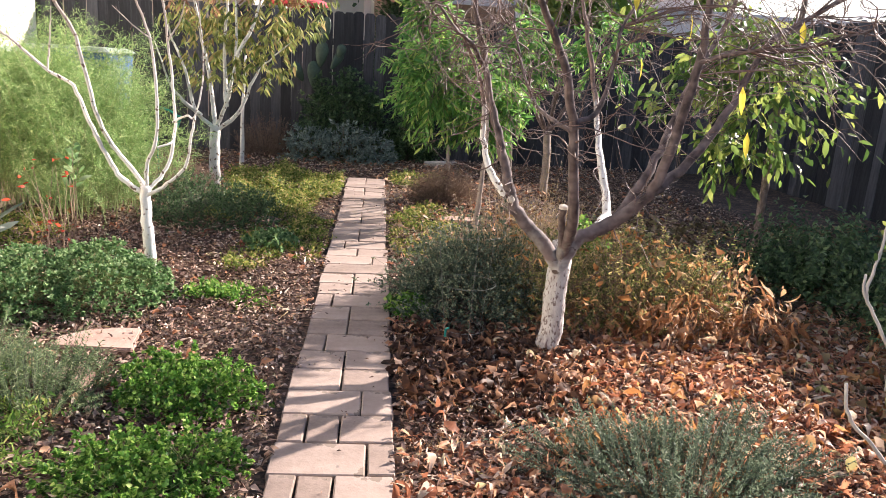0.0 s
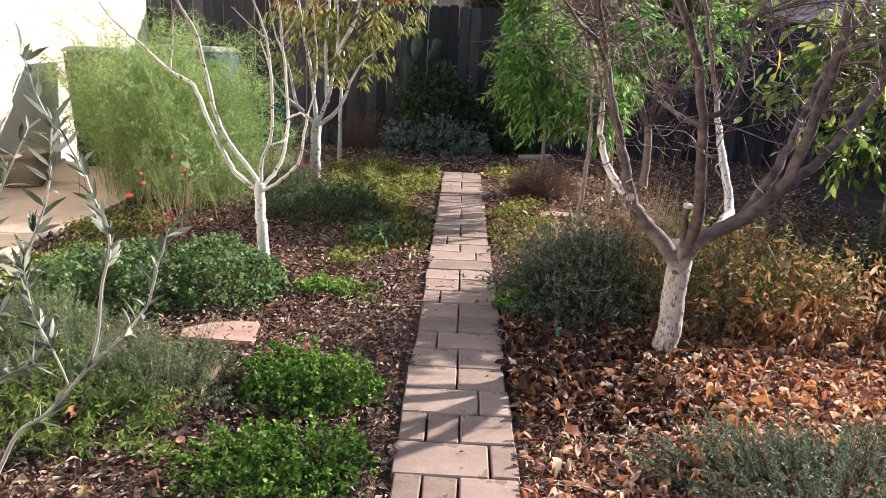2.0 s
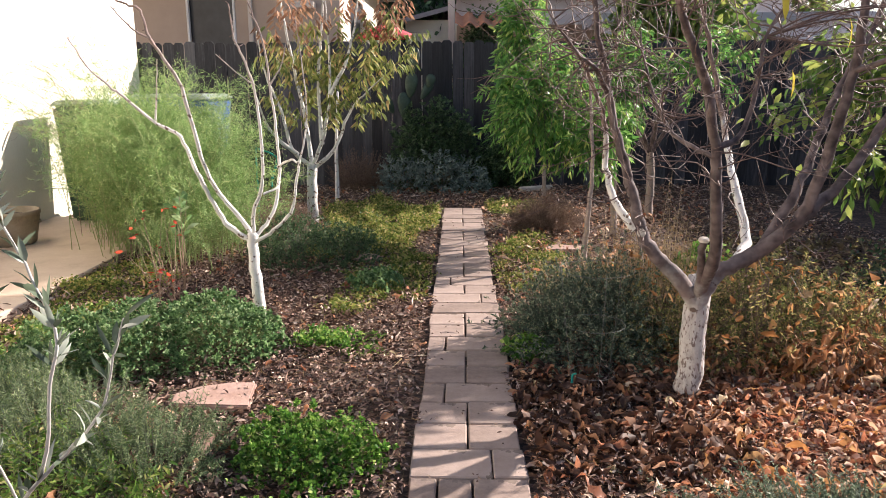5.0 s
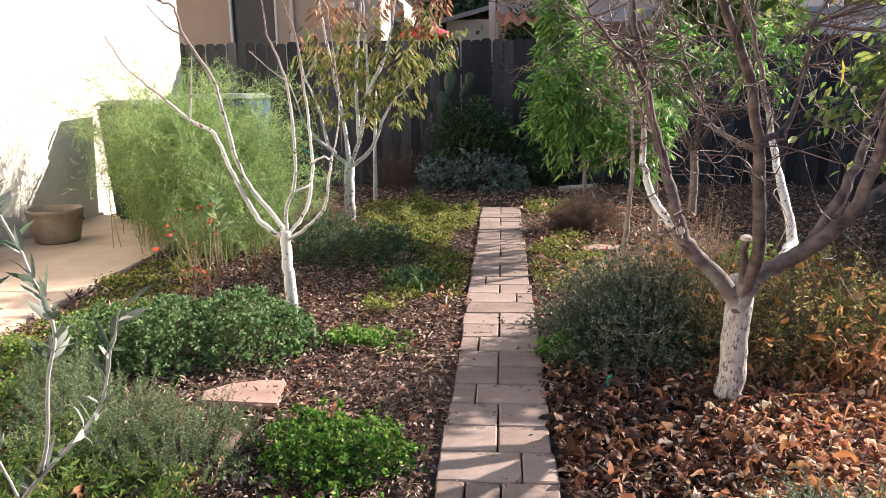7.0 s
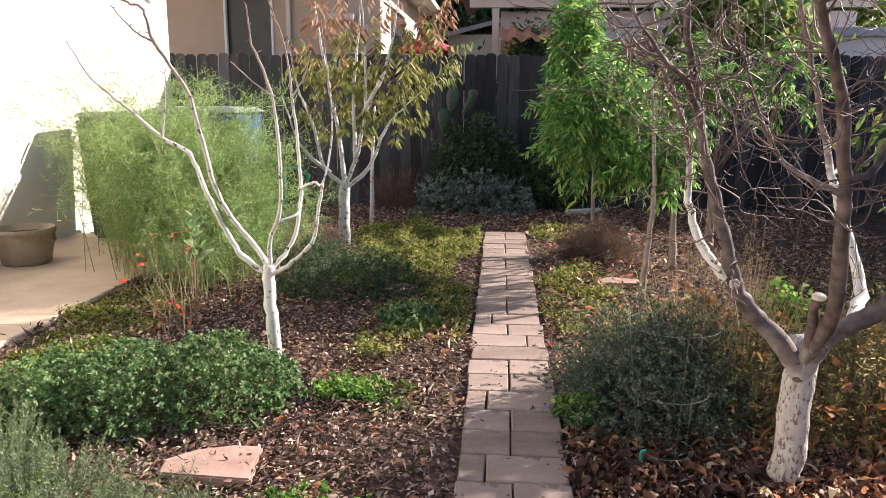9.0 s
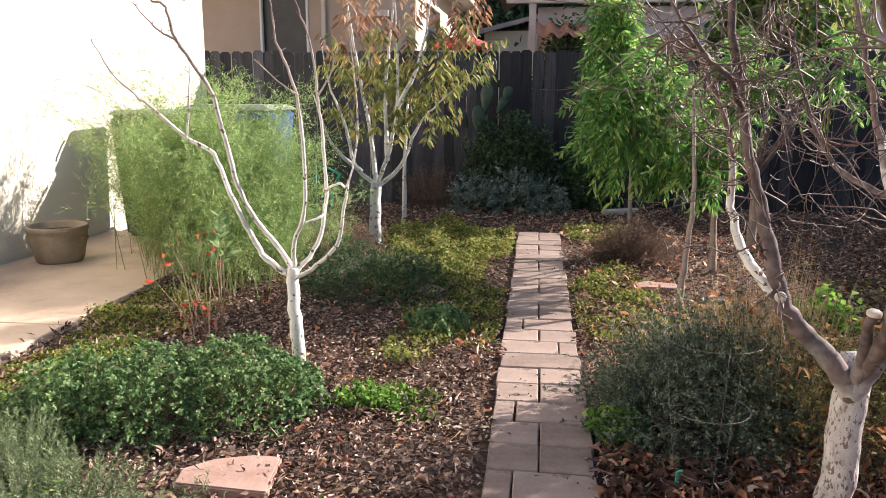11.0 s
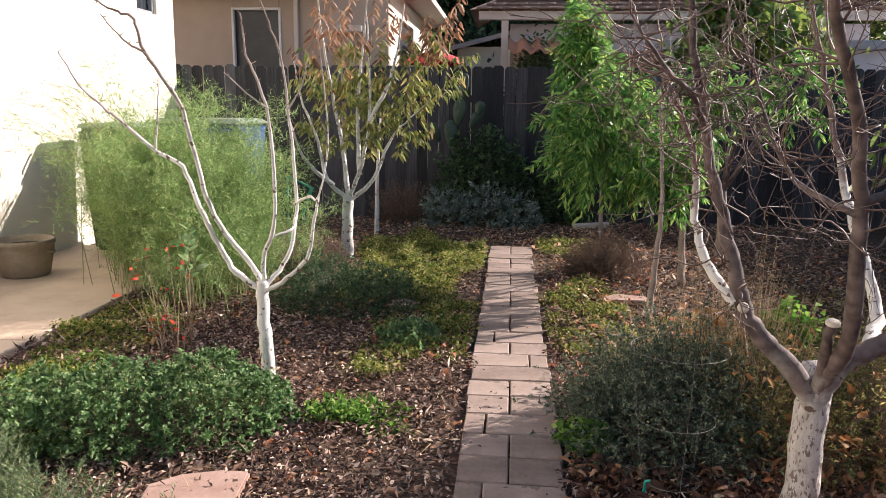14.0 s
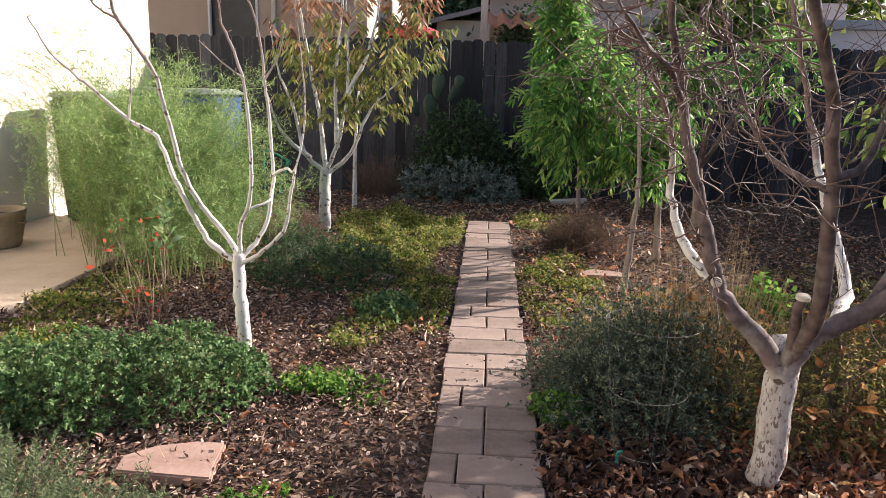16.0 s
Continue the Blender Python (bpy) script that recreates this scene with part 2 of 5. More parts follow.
L_LITTER = foliage("fallen_leaf", [(0, (0.22, 0.085, 0.05)), (0.25, (0.44, 0.18, 0.10)), (0.5, (0.62, 0.32, 0.18)), (0.75, (0.74, 0.48, 0.32)), (0.94, (0.84, 0.69, 0.55)), (1, (0.45, 0.39, 0.16))], 0.42, 0.5)
L_RUSTLITTER = foliage("rust_fallen_leaf", [(0, (0.34, 0.14, 0.05)), (0.5, (0.56, 0.27, 0.10)), (1, (0.68, 0.42, 0.20))], 0.4, 0.6)
L_WITHERED = foliage("withered_leaf", [(0, (0.20, 0.09, 0.045)), (0.4, (0.46, 0.22, 0.10)), (0.8, (0.66, 0.40, 0.22)), (1, (0.78, 0.60, 0.42))], 0.45, 0.55)
# Leaf browns darkened to paint in the shadow of peach trunk and mound.
L_SHADOWLEAF = foliage("shadow_brown_leaf", [(0, (0.035, 0.018, 0.012)), (0.5, (0.10, 0.048, 0.030)), (0.85, (0.21, 0.105, 0.06)), (1, (0.38, 0.20, 0.11))], 0.15, 0.6)
L_CHIP = foliage("bark_chip", [(0, (0.045, 0.027, 0.019)), (0.4, (0.17, 0.10, 0.078)), (0.75, (0.40, 0.27, 0.21)), (1, (0.70, 0.56, 0.46))], 0.0, 0.9)
L_STRAWGREEN = foliage("yellowing_leaf", [(0, (0.09, 0.11, 0.035)), (0.4, (0.26, 0.28, 0.08)), (0.75, (0.50, 0.43, 0.16)), (1, (0.62, 0.46, 0.22))], 0.6)
L_WEED = foliage("weed_leaf", [(0, (0.06, 0.14, 0.025)), (0.5, (0.15, 0.27, 0.05)), (0.85, (0.29, 0.38, 0.09)), (1, (0.42, 0.38, 0.16))], 0.45)
L_RED = foliage("red_leaf", [(0, (0.38, 0.03, 0.02)), (1, (0.60, 0.10, 0.05))], 0.45)


# ---- geometry helpers ----
rng = np.random.default_rng(7)


def mesh_from(name, V, F):
    """Mesh from an array of vertices and a list of face arrays (each n x k)."""
    me = bpy.data.meshes.new(name)
    F = [np.asarray(f, int) for f in F if len(f)]
    V = np.asarray(V, float)
    me.vertices.add(len(V))
    me.vertices.foreach_set("co", V.ravel())
    loops = np.concatenate([f.ravel() for f in F])
    tot = np.concatenate([np.full(len(f), f.shape[1]) for f in F])
    start = np.concatenate([[0], np.cumsum(tot)[:-1]])
    me.loops.add(len(loops))
    me.polygons.add(len(tot))
    me.polygons.foreach_set("loop_start", start)
    me.polygons.foreach_set("loop_total", tot)
    me.loops.foreach_set("vertex_index", loops)
    me.update(calc_edges=True)
    return me


class Geo:
    """Collects vertices and faces."""
    def __init__(self):
        self.v, self.f, self.n = [], [], 0

    def add(self, V, F):
        V = np.asarray(V, float).reshape(-1, 3)
        self.v.append(V)
        for f in F:
            f = np.asarray(f, int)
            if len(f):
                self.f.append(f + self.n)
        self.n += len(V)
        return self

    def mesh(self, name, smooth=False):
        by = {}
        for f in self.f:
            by.setdefault(f.shape[1], []).append(f)
        me = mesh_from(name, np.concatenate(self.v), [np.concatenate(b) for b in by.values()])
        if smooth:
            me.polygons.foreach_set("use_smooth", np.ones(len(me.polygons), bool))
        return me


def part(name, geo, material, parent=None, label="", smooth=False):
    me = geo.mesh(name, smooth) if isinstance(geo, Geo) else geo
    if isinstance(me, bmesh.types.BMesh):
        bm, me = me, bpy.data.meshes.new(name)
        bm.to_mesh(me)
        bm.free()
        if smooth:
            me.polygons.foreach_set("use_smooth", np.ones(len(me.polygons), bool))
    if not me.materials:
        me.materials.append(material)
    ob = new(name, me)
    if parent:
        ob.parent = parent
    if label:
        tagged(ob, label)
    return ob


def thing(name, x, y, z, label, category, group="", kind=""):
    ob = new(name)
    ob.empty_display_size = 0.05
    ob.location = (x, y, z)
    return tagged(ob, label, category, group, kind)


def smooth_line(pts, sub=4):
    p = np.asarray(pts, float)
    if len(p) < 3:
        t = np.linspace(0, 1, sub + 1)[:, None]
        return p[0] * (1 - t) + p[-1] * t
    q = np.vstack([2 * p[0] - p[1], p, 2 * p[-1] - p[-2]])
    out = []
    for i in range(1, len(q) - 2):
        for t in np.arange(sub) / sub:
            a, b, c, d = q[i - 1:i + 3]
            out.append(0.5 * (2 * b + (c - a) * t + (2 * a - 5 * b + 4 * c - d) * t * t + (3 * b - a - 3 * c + d) * t ** 3))
    out.append(p[-1])
    return np.array(out)


def tube(geo, pts, r0, r1, sides=8, sub=4, wobble=0.0, power=1.0, cap=True):
    """A tapering limb along a smoothed line."""
    p = smooth_line(pts, sub)
    n = len(p)
    if wobble and n > 4:
        p[1:-1] += rng.normal(0, 1, (n - 2, 3)) * min(r0, 0.02) * 0.16
    tan = np.gradient(p, axis=0)
    tan /= np.linalg.norm(tan, axis=1)[:, None] + 1e-9
    a = np.zeros_like(p)
    a[0] = np.cross(tan[0], (0.31, 0.95, 0.05) if abs(tan[0][1]) < 0.8 else (1.0, 0.1, 0.0))
    for k in range(1, n):
        a[k] = a[k - 1] - tan[k] * np.dot(a[k - 1], tan[k])
        a[k] /= np.linalg.norm(a[k]) + 1e-9
    a[0] /= np.linalg.norm(a[0]) + 1e-9
    b = np.cross(tan, a)
    rad = r1 + (r0 - r1) * (1 - np.linspace(0, 1, n)) ** power
    ang = np.linspace(0, 2 * np.pi, sides, endpoint=False)
    rr = rad[:, None] * (1 + wobble * rng.normal(size=(n, sides)))
    V = p[:, None] + rr[..., None] * (np.cos(ang)[None, :, None] * a[:, None] + np.sin(ang)[None, :, None] * b[:, None])
    i, j = np.meshgrid(np.arange(n - 1), np.arange(sides), indexing='ij')
    k = (j + 1) % sides
    F = np.stack([i * sides + j, i * sides + k, (i + 1) * sides + k, (i + 1) * sides + j], -1).reshape(-1, 4)
    V = V.reshape(-1, 3)
    faces = [F]
    if cap:
        V = np.vstack([V, p[-1] + tan[-1] * rad[-1] * 0.5])
        e = (n - 1) * sides
        faces.append(np.stack([e + np.arange(sides), e + (np.arange(sides) + 1) % sides, np.full(sides, n * sides)], -1))
    geo.add(V, faces)
    return p


def unit(v):
    return v / (np.linalg.norm(v, axis=-1, keepdims=True) + 1e-9)


def leaves(geo, P, D, L, W, curl=0.2, shape="lance", crumple=0.0):
    """Folded leaves: from P along D, with length L and width W."""
    N = len(P)
    if not N:
        return
    D = unit(np.asarray(D, float))
    L, W = np.broadcast_to(L, N).astype(float), np.broadcast_to(W, N).astype(float)
    S = unit(np.cross(D, rng.normal(size=(N, 3))))
    U = np.cross(D, S)
    U *= np.where(U[:, 2:] < 0, -1, 1)
    c = curl * rng.uniform(-0.4, 1.2, N)
    def at(s, w, h):
        return P + D * (L * s)[:, None] + S * (W * w)[:, None] + U * (L * c * h + W * abs(w) * 0.35)[:, None]
    if shape == "needle":
        V = np.stack([P - S * (W / 2)[:, None], P + S * (W / 2)[:, None], P + D * L[:, None] + U * (L * c)[:, None]], 1)
        F = np.arange(3 * N).reshape(N, 3)
        geo.add(V.reshape(-1, 3), [F])
    elif shape == "diamond":
        V = np.stack([at(0, 0, 0), at(0.45, 0.5, 0.2), at(0.45, -0.5, 0.2), at(1, 0, -0.5)], 1)
        o = (np.arange(N) * 4)[:, None]
        geo.add(V.reshape(-1, 3), [np.concatenate([o + [0, 1, 3], o + [0, 3, 2]])])
    else:
        V = np.stack([at(0, 0, 0), at(.3, .45, .1), at(.3, 0, .25), at(.3, -.45, .1), at(.68, .38, -.2), at(.68, 0, 0), at(.68, -.38, -.2), at(1, 0, -.9)], 1)
        if crumple:
            V = V + rng.normal(0, 1, V.shape) * (W * crumple)[:, None, None]
        o = (np.arange(N) * 8)[:, None]
        tri = np.concatenate([o + f for f in ([0, 1, 2], [0, 2, 3], [4, 7, 5], [5, 7, 6])])
        quad = np.concatenate([o + f for f in ([1, 4, 5, 2], [2, 5, 6, 3])])
        geo.add(V.reshape(-1, 3), [tri, quad])


def strips(geo, A, B, r, sag=0.0):
    """Thin three-sided stems from A to B."""
    N = len(A)
    if not N:
        return
    d = unit(B - A)
    s = unit(np.cross(d, rng.normal(size=(N, 3))))
    u = np.cross(d, s)
    mid = (A + B) / 2 + np.array([0, 0, 1.0]) * sag + s * (np.linalg.norm(B - A, axis=1) * 0.04)[:, None]
    V = []
    for c, k in ((A, 1.0), (mid, 0.8), (B, 0.35)):
        for th in (0, 2.09, 4.19):
            V.append(c + (s * math.cos(th) + u * math.sin(th)) * np.broadcast_to(r, N)[:, None] * k)
    V = np.stack(V, 1)
    o = (np.arange(N) * 9)[:, None]
    q = [[a, (a + 1) % 3, 3 + (a + 1) % 3, 3 + a] for a in range(3)] + [[3 + a, 3 + (a + 1) % 3, 6 + (a + 1) % 3, 6 + a] for a in range(3)]
    geo.add(V.reshape(-1, 3), [np.concatenate([o + f for f in q])])


def sprigs(leaf, stem, A, B, m, L, W, start=0.3, spread=1.0, shape="diamond", stem_r=0.0015, curl=0.2, sag=0.0, droop=0.0):
    """Stems from A to B with m leaves set round each."""
    N = len(A)
    if stem is not None:
        strips(stem, A, B, stem_r, sag)
    d = unit(B - A)
    t = start + (1.02 - start) * np.linspace(0, 1, m)[None, :, None] + rng.normal(0, 0.015, (N, m, 1))
    P = A[:, None] + (B - A)[:, None] * t + np.array([0, 0, sag]) * (4 * t * (1 - t))
    side = unit(rng.normal(size=(N, m, 3)))
    side = unit(side - d[:, None] * (side * d[:, None]).sum(-1, keepdims=True))
    D = d[:, None] * (1.0 - 0.5 * spread) + side * spread + np.array([0, 0, -droop])
    ln = L * rng.uniform(0.6, 1.25, N * m)
    leaves(leaf, P.reshape(-1, 3), D.reshape(-1, 3), ln, ln * (W / L), curl, shape)


def curly(geo, P, D, L, W, bend=0.5, roll=1.0, crumple=0.085):
    """Dry leaves, broad in the middle, arched along and rolled at the edges."""
    N = len(P)
    D = unit(np.asarray(D, float))
    S = unit(np.cross(D, rng.normal(size=(N, 3)) * 0.45 + [0, 0, 1.0]))
    U = np.cross(S, D)
    b = bend * rng.normal(0.15, 0.8, N)
    a = roll * rng.uniform(-0.4, 1.5, (N, 2))
    V = []
    for t, w in ((0.0, 0.05), (0.14, 0.55), (0.34, 0.95), (0.56, 1.0), (0.78, 0.68), (1.0, 0.03)):
        mid = P + D * (L * t * (1 - 0.2 * abs(b) * t))[:, None] + U * (L * b * t * (1 - t) * 1.6)[:, None]
        for c in (-1, 0, 1):
            k = a[:, 0] if c < 0 else a[:, 1]
            V.append(mid + S * (c * W / 2 * w * np.cos(k))[:, None] + U * (abs(c) * W / 2 * w * np.sin(k))[:, None])
    V = np.stack(V, 1)
    V += rng.normal(0, 1, V.shape) * (W * crumple)[:, None, None]
    o = (np.arange(N) * 18)[:, None]
    geo.add(V.reshape(-1, 3), [np.concatenate([o + [r * 3 + c, r * 3 + c + 1, r * 3 + c + 4, r * 3 + c + 3] for r in range(5) for c in range(2)])])


def clump_bush(name, x, y, lumps, n, k, L, W, mat, stem_mat, label, category="shrub", fill=6, seed=0, shape="diamond", rough=0.06, open_up=0.5):
    """A bush of rounded lumps whose surface is made of leaf rosettes, with darker leaves inside."""
    t = thing(name, x, y, 0, label, category)
    g = np.random.default_rng(seed + 100)
    area = np.array([rx * h + ry * h + rx * ry for _, _, rx, ry, h in lumps])
    tips, norms, roots = [], [], []
    for (dx, dy, rx, ry, h), a in zip(lumps, area / area.sum()):
        m = int(n * a * 1.4)
        d = unit(g.normal(size=(m, 3)))
        d[:, 2] = abs(d[:, 2]) * 1.1 - 0.08
        rad = 1 + g.normal(0, rough, (m, 1)) + 0.07 * np.sin(d[:, :1] * 9 + seed) * np.cos(d[:, 1:2] * 8)
        p = d * rad * [rx, ry, h] + [dx, dy, 0]
        ok = np.ones(m, bool)
        for ex, ey, qx, qy, qh in lumps:
            if (ex, ey) != (dx, dy):
                ok &= (((p - [ex, ey, 0]) / [qx, qy, qh]) ** 2).sum(1) > 0.72
        p, nn = p[ok], unit(d[ok] / [rx, ry, h] + g.normal(0, 0.35, (ok.sum(), 3)) + [0, 0, 0.4])
        p[:, 2] = np.maximum(p[:, 2], 0.0)
        tips.append(p)
        norms.append(nn)
        roots.append(np.tile([dx, dy, 0.0], (len(p), 1)))
    P, Nn, R = np.concatenate(tips), np.concatenate(norms), np.concatenate(roots)
    lg, sg = Geo(), Geo()
    strips(sg, R + (P - R) * g.uniform(0.15, 0.55, (len(P), 1)), P, 0.0013)
    side = unit(g.normal(size=(len(P), k, 3)))
    up = g.uniform(0.05, 1.0, (len(P), k, 1)) * open_up * 2
    D = (side - Nn[:, None] * (side * Nn[:, None]).sum(-1, keepdims=True)) + Nn[:, None] * up
    Q = np.repeat(P[:, None], k, 1) - Nn[:, None] * g.uniform(0, 1.3, (len(P), k, 1)) * L
    ln = L * g.uniform(0.6, 1.3, len(P) * k)
    leaves(lg, Q.reshape(-1, 3), D.reshape(-1, 3), ln, ln * W / L, 0.25, shape)
    q = (R + (P - R) * g.uniform(0.55, 0.96, (len(P), 1)))
    q = np.repeat(q, fill, 0) + g.normal(0, L * 1.2, (len(P) * fill, 3))
    q[:, 2] = np.maximum(q[:, 2], 0.0)
    ln = L * g.uniform(0.7, 1.3, len(q))
    leaves(lg, q, g.normal(size=q.shape), ln, ln * W / L, 0.25, "diamond")
    tagged(part("stem_mass", sg, stem_mat, t), kind="stuff")
    tagged(part("foliage", lg, mat, t), kind="stuff")
    return t


def dome_tips(n, rx, ry, h, lump=0.18, low=0.0, seed=0):
    """Points on an uneven dome round the origin."""
    g = np.random.default_rng(seed + 11)
    th = g.uniform(0, 2 * np.pi, n)
    z = low + (1 - low) * g.uniform(0, 1, n) ** 0.8
    r = np.sqrt(np.clip(1 - z * z, 0, 1)) * g.uniform(0.75, 1.0, n) + 0.05
    k = 1 + lump * (np.sin(3 * th + seed) * 0.6 + np.sin(7 * th + 2 * seed + 4 * z) * 0.5) + g.normal(0, lump * 0.35, n)
    return np.stack([rx * r * np.cos(th) * k, ry * r * np.sin(th) * k, h * z * k], 1)


def shrub(name, x, y, rx, ry, h, n, m, L, W, mat, stem_mat, label, category="shrub", shape="diamond", start=0.35, spread=1.0, upright=0.0, lump=0.18, seed=0, inner=0.4, group="", z=0.0, stem_r=0.0015, curl=0.2, droop=0.0, rot=0.0):
    """A bush of leafy sprigs that spring from its foot."""
    t = thing(name, x, y, z, label, category, group)
    t.rotation_euler = (0, 0, rot)
    tips = dome_tips(n, rx, ry, h, lump, 0.0, seed)
    A = tips * np.array([inner, inner, 0.0]) * rng.uniform(0.5, 1.1, (n, 1))
    A[:, 2] = 0.0
    near = tips[:, :2] * (1 - 0.35 * upright)
    A[:, :2] = A[:, :2] * (1 - upright) + near * upright
    lg, sg = Geo(), Geo()
    sprigs(lg, sg, A, tips, m, L, W, start, spread, shape, stem_r, curl, 0.0, droop)
    tagged(part("stem_mass", sg, stem_mat, t), kind="stuff")
    tagged(part("foliage", lg, mat, t), kind="stuff")
    return t


def box(geo, x0, x1, y0, y1, z0, z1):
    V = [(x, y, z) for z in (z0, z1) for x, y in ((x0, y0), (x1, y0), (x1, y1), (x0, y1))]
    return geo.add(V, [[[3, 2, 1, 0], [4, 5, 6, 7], [0, 1, 5, 4], [1, 2, 6, 5], [2, 3, 7, 6], [3, 0, 4, 7]]])


def slab(w, d, h, bevel=0.006, seed=None):
    """A bevelled block centred on x and y with its foot at 0."""
    bm = bmesh.new()
    bmesh.ops.create_cube(bm, size=1.0)
    for v in bm.verts:
        v.co = Vector((v.co.x * w, v.co.y * d, (v.co.z + 0.5) * h))
    if seed is not None:
        g = random.Random(seed)
        for v in bm.verts:
            v.co.x += g.uniform(-1, 1) * 0.004
            v.co.y += g.uniform(-1, 1) * 0.004
    bmesh.ops.bevel(bm, geom=bm.edges[:], offset=bevel, segments=1, affect='EDGES')
    return bm


def limb(p0, pts, r0, r1, mat, parent, name="limb", label="", sides=9, wobble=0.03):
    """A limb as a part of a tree whose foot is p0."""
    g = Geo()
    line = tube(g, np.array(pts) - np.array(p0), r0, r1, sides, 5, wobble)
    part(name, g, mat, parent, label, smooth=True)
    return line


# ---- large structure ----
g = Geo()
N = 150
u = np.linspace(-1, 1, N)
gx, gy = np.meshgrid(np.sign(u) * (abs(u) * 5 + abs(u) ** 7 * 900), 4 + np.sign(u) * (abs(u) * 7 + abs(u) ** 7 * 900), indexing='ij')
gz = np.array([noise.noise((a * 1.3, b * 1.3, 0)) * 0.03 + noise.noise((a * 6, b * 6, 3)) * 0.012 for a, b in zip(gx.ravel(), gy.ravel())]).reshape(gx.shape) - 0.02
gz[abs(gx) < 0.5] = np.minimum(gz[abs(gx) < 0.5], -0.015)
i, j = np.meshgrid(np.arange(N - 1), np.arange(N - 1), indexing='ij')
g.add(np.stack([gx, gy, gz], -1), [np.stack([i * N + j, (i + 1) * N + j, (i + 1) * N + j + 1, i * N + j + 1], -1).reshape(-1, 4)])
ground = part("ground", g, SOIL, smooth=True)
tagged(ground, "dark brown soil covered with bark mulch", "ground", kind="structure")

# patio
patio = thing("patio", 0, 0, 0, "pinkish concrete patio slab beside the cream house wall", "patio", kind="structure")
EDGE_X = -2.85
for k, (y0, y1) in enumerate(((-3.0, 0.9), (0.91, 4.55), (4.56, 7.6))):
    o = part("slab", slab(EDGE_X + 4.35, y1 - y0, 0.06, 0.008), CONCRETE, patio)
    o.location = ((EDGE_X - 4.35) / 2, (y0 + y1) / 2, -0.03)

# house on the other side of the patio
HX = -4.35
house = thing("house", HX, 3, 0, "cream stucco house wall lit by low sun", "house", kind="structure")
def wall_block(parent, name, mat, x0, x1, y0, y1, z0, z1, label=""):
    bm = bmesh.new()
    bmesh.ops.create_cube(bm, size=1.0)
    for v in bm.verts:
        v.co = Vector(((x0 + x1) / 2 + v.co.x * (x1 - x0), (y0 + y1) / 2 + v.co.y * (y1 - y0), (z0 + z1) / 2 + v.co.z * (z1 - z0)))
    bmesh.ops.bevel(bm, geom=bm.edges[:], offset=0.008, segments=1, affect='EDGES')
    bmesh.ops.translate(bm, vec=-Vector(parent.location), verts=bm.verts)
    return part(name, bm, mat, parent, label)
WY0, WY1, WZ0, WZ1 = 9.15, 9.64, 2.5, 3.3
wall_block(house, "wall", STUCCO, HX - 0.25, HX, -6, WY0, -0.1, 4.2)
wall_block(house, "wall", STUCCO, HX - 0.25, HX, WY1, 10.1, -0.1, 4.2)
wall_block(house, "wall", STUCCO, HX - 0.25, HX, WY0, WY1, -0.1, WZ0)
wall_block(house, "wall", STUCCO, HX - 0.25, HX, WY0, WY1, WZ1, 4.2)
wall_block(house, "wall", STUCCO, HX - 6, HX - 0.25, 9.85, 10.1, -0.1, 4.2)

w1 = thing("window_1", HX, (WY0 + WY1) / 2, WZ0, "small dark window high in the cream wall", "window", kind="structure")
GLASS = surface("dark_glass", [(0.2, (0.02, 0.025, 0.03)), (0.8, (0.05, 0.06, 0.075))], 2, 0.08, 0.02, 20)
wall_block(w1, "pane", GLASS, HX - 0.12, HX - 0.10, WY0, WY1, WZ0, WZ1)
FRAME_GREY = surface("grey_window_frame", [(0.2, (0.22, 0.23, 0.25)), (0.8, (0.34, 0.35, 0.37))], 5, 0.5, 0.05, 60)
for y0, y1, z0, z1 in ((WY0, WY0 + 0.035, WZ0, WZ1), (WY1 - 0.035, WY1, WZ0, WZ1), (WY0 + 0.035, WY1 - 0.035, WZ0, WZ0 + 0.035), (WY0 + 0.035, WY1 - 0.035, WZ1 - 0.035, WZ1)):
    wall_block(w1, "window_frame", FRAME_GREY, HX - 0.10, HX - 0.04, y0, y1, z0, z1)

# back and right fences
FY, FZ, RX = 10.3, 1.95, 5.5
def fence(name, length, label, height=FZ):
    """Dog-eared boards on rails, along x from 0."""
    f = thing(name, 0, 0, 0, label, "fence", kind="structure")
    meshes = []
    for k in range(5):
        g = random.Random(k)
        bm = bmesh.new()
        w, h, e = 0.138, height, 0.03
        prof = [(-w / 2, -0.12), (w / 2, -0.12), (w / 2, h - e), (w / 2 - e, h), (-w / 2 + e, h), (-w / 2, h - e)]
        a = [bm.verts.new((x, 0, z)) for x, z in prof]
        b = [bm.verts.new((x, 0.018, z)) for x, z in prof]
        bm.faces.new(a)
        bm.faces.new(b[::-1])
        for q in range(6):
            bm.faces.new((a[q], b[q], b[(q + 1) % 6], a[(q + 1) % 6]))
        bmesh.ops.recalc_face_normals(bm, faces=bm.faces)
        me = bpy.data.meshes.new("board")
        bm.to_mesh(me)
        bm.free()
        me.materials.append(FENCE)
        meshes.append(me)
    g = random.Random(5)
    x = 0.07
    while x < length:
        o = part("board", meshes[g.randrange(5)], FENCE, f)
        o.location = (x, g.uniform(-0.006, 0.006), g.uniform(-0.02, 0.012))
        o.rotation_euler = (0, g.uniform(-0.006, 0.006), g.uniform(-0.02, 0.02))
        x += 0.1395 + (0.007 if g.random() < 0.22 else 0)
    for z in (0.35, 1.5):
        ge = Geo()
        box(ge, 0, length, 0.035, 0.075, z, z + 0.09)
        part("rail", ge, FENCE, f)
    return f
back = fence("fence_back", RX + 5.2, "weathered dark brown dog-eared plank fence behind the garden")
back.location = (-5.2, FY, 0)
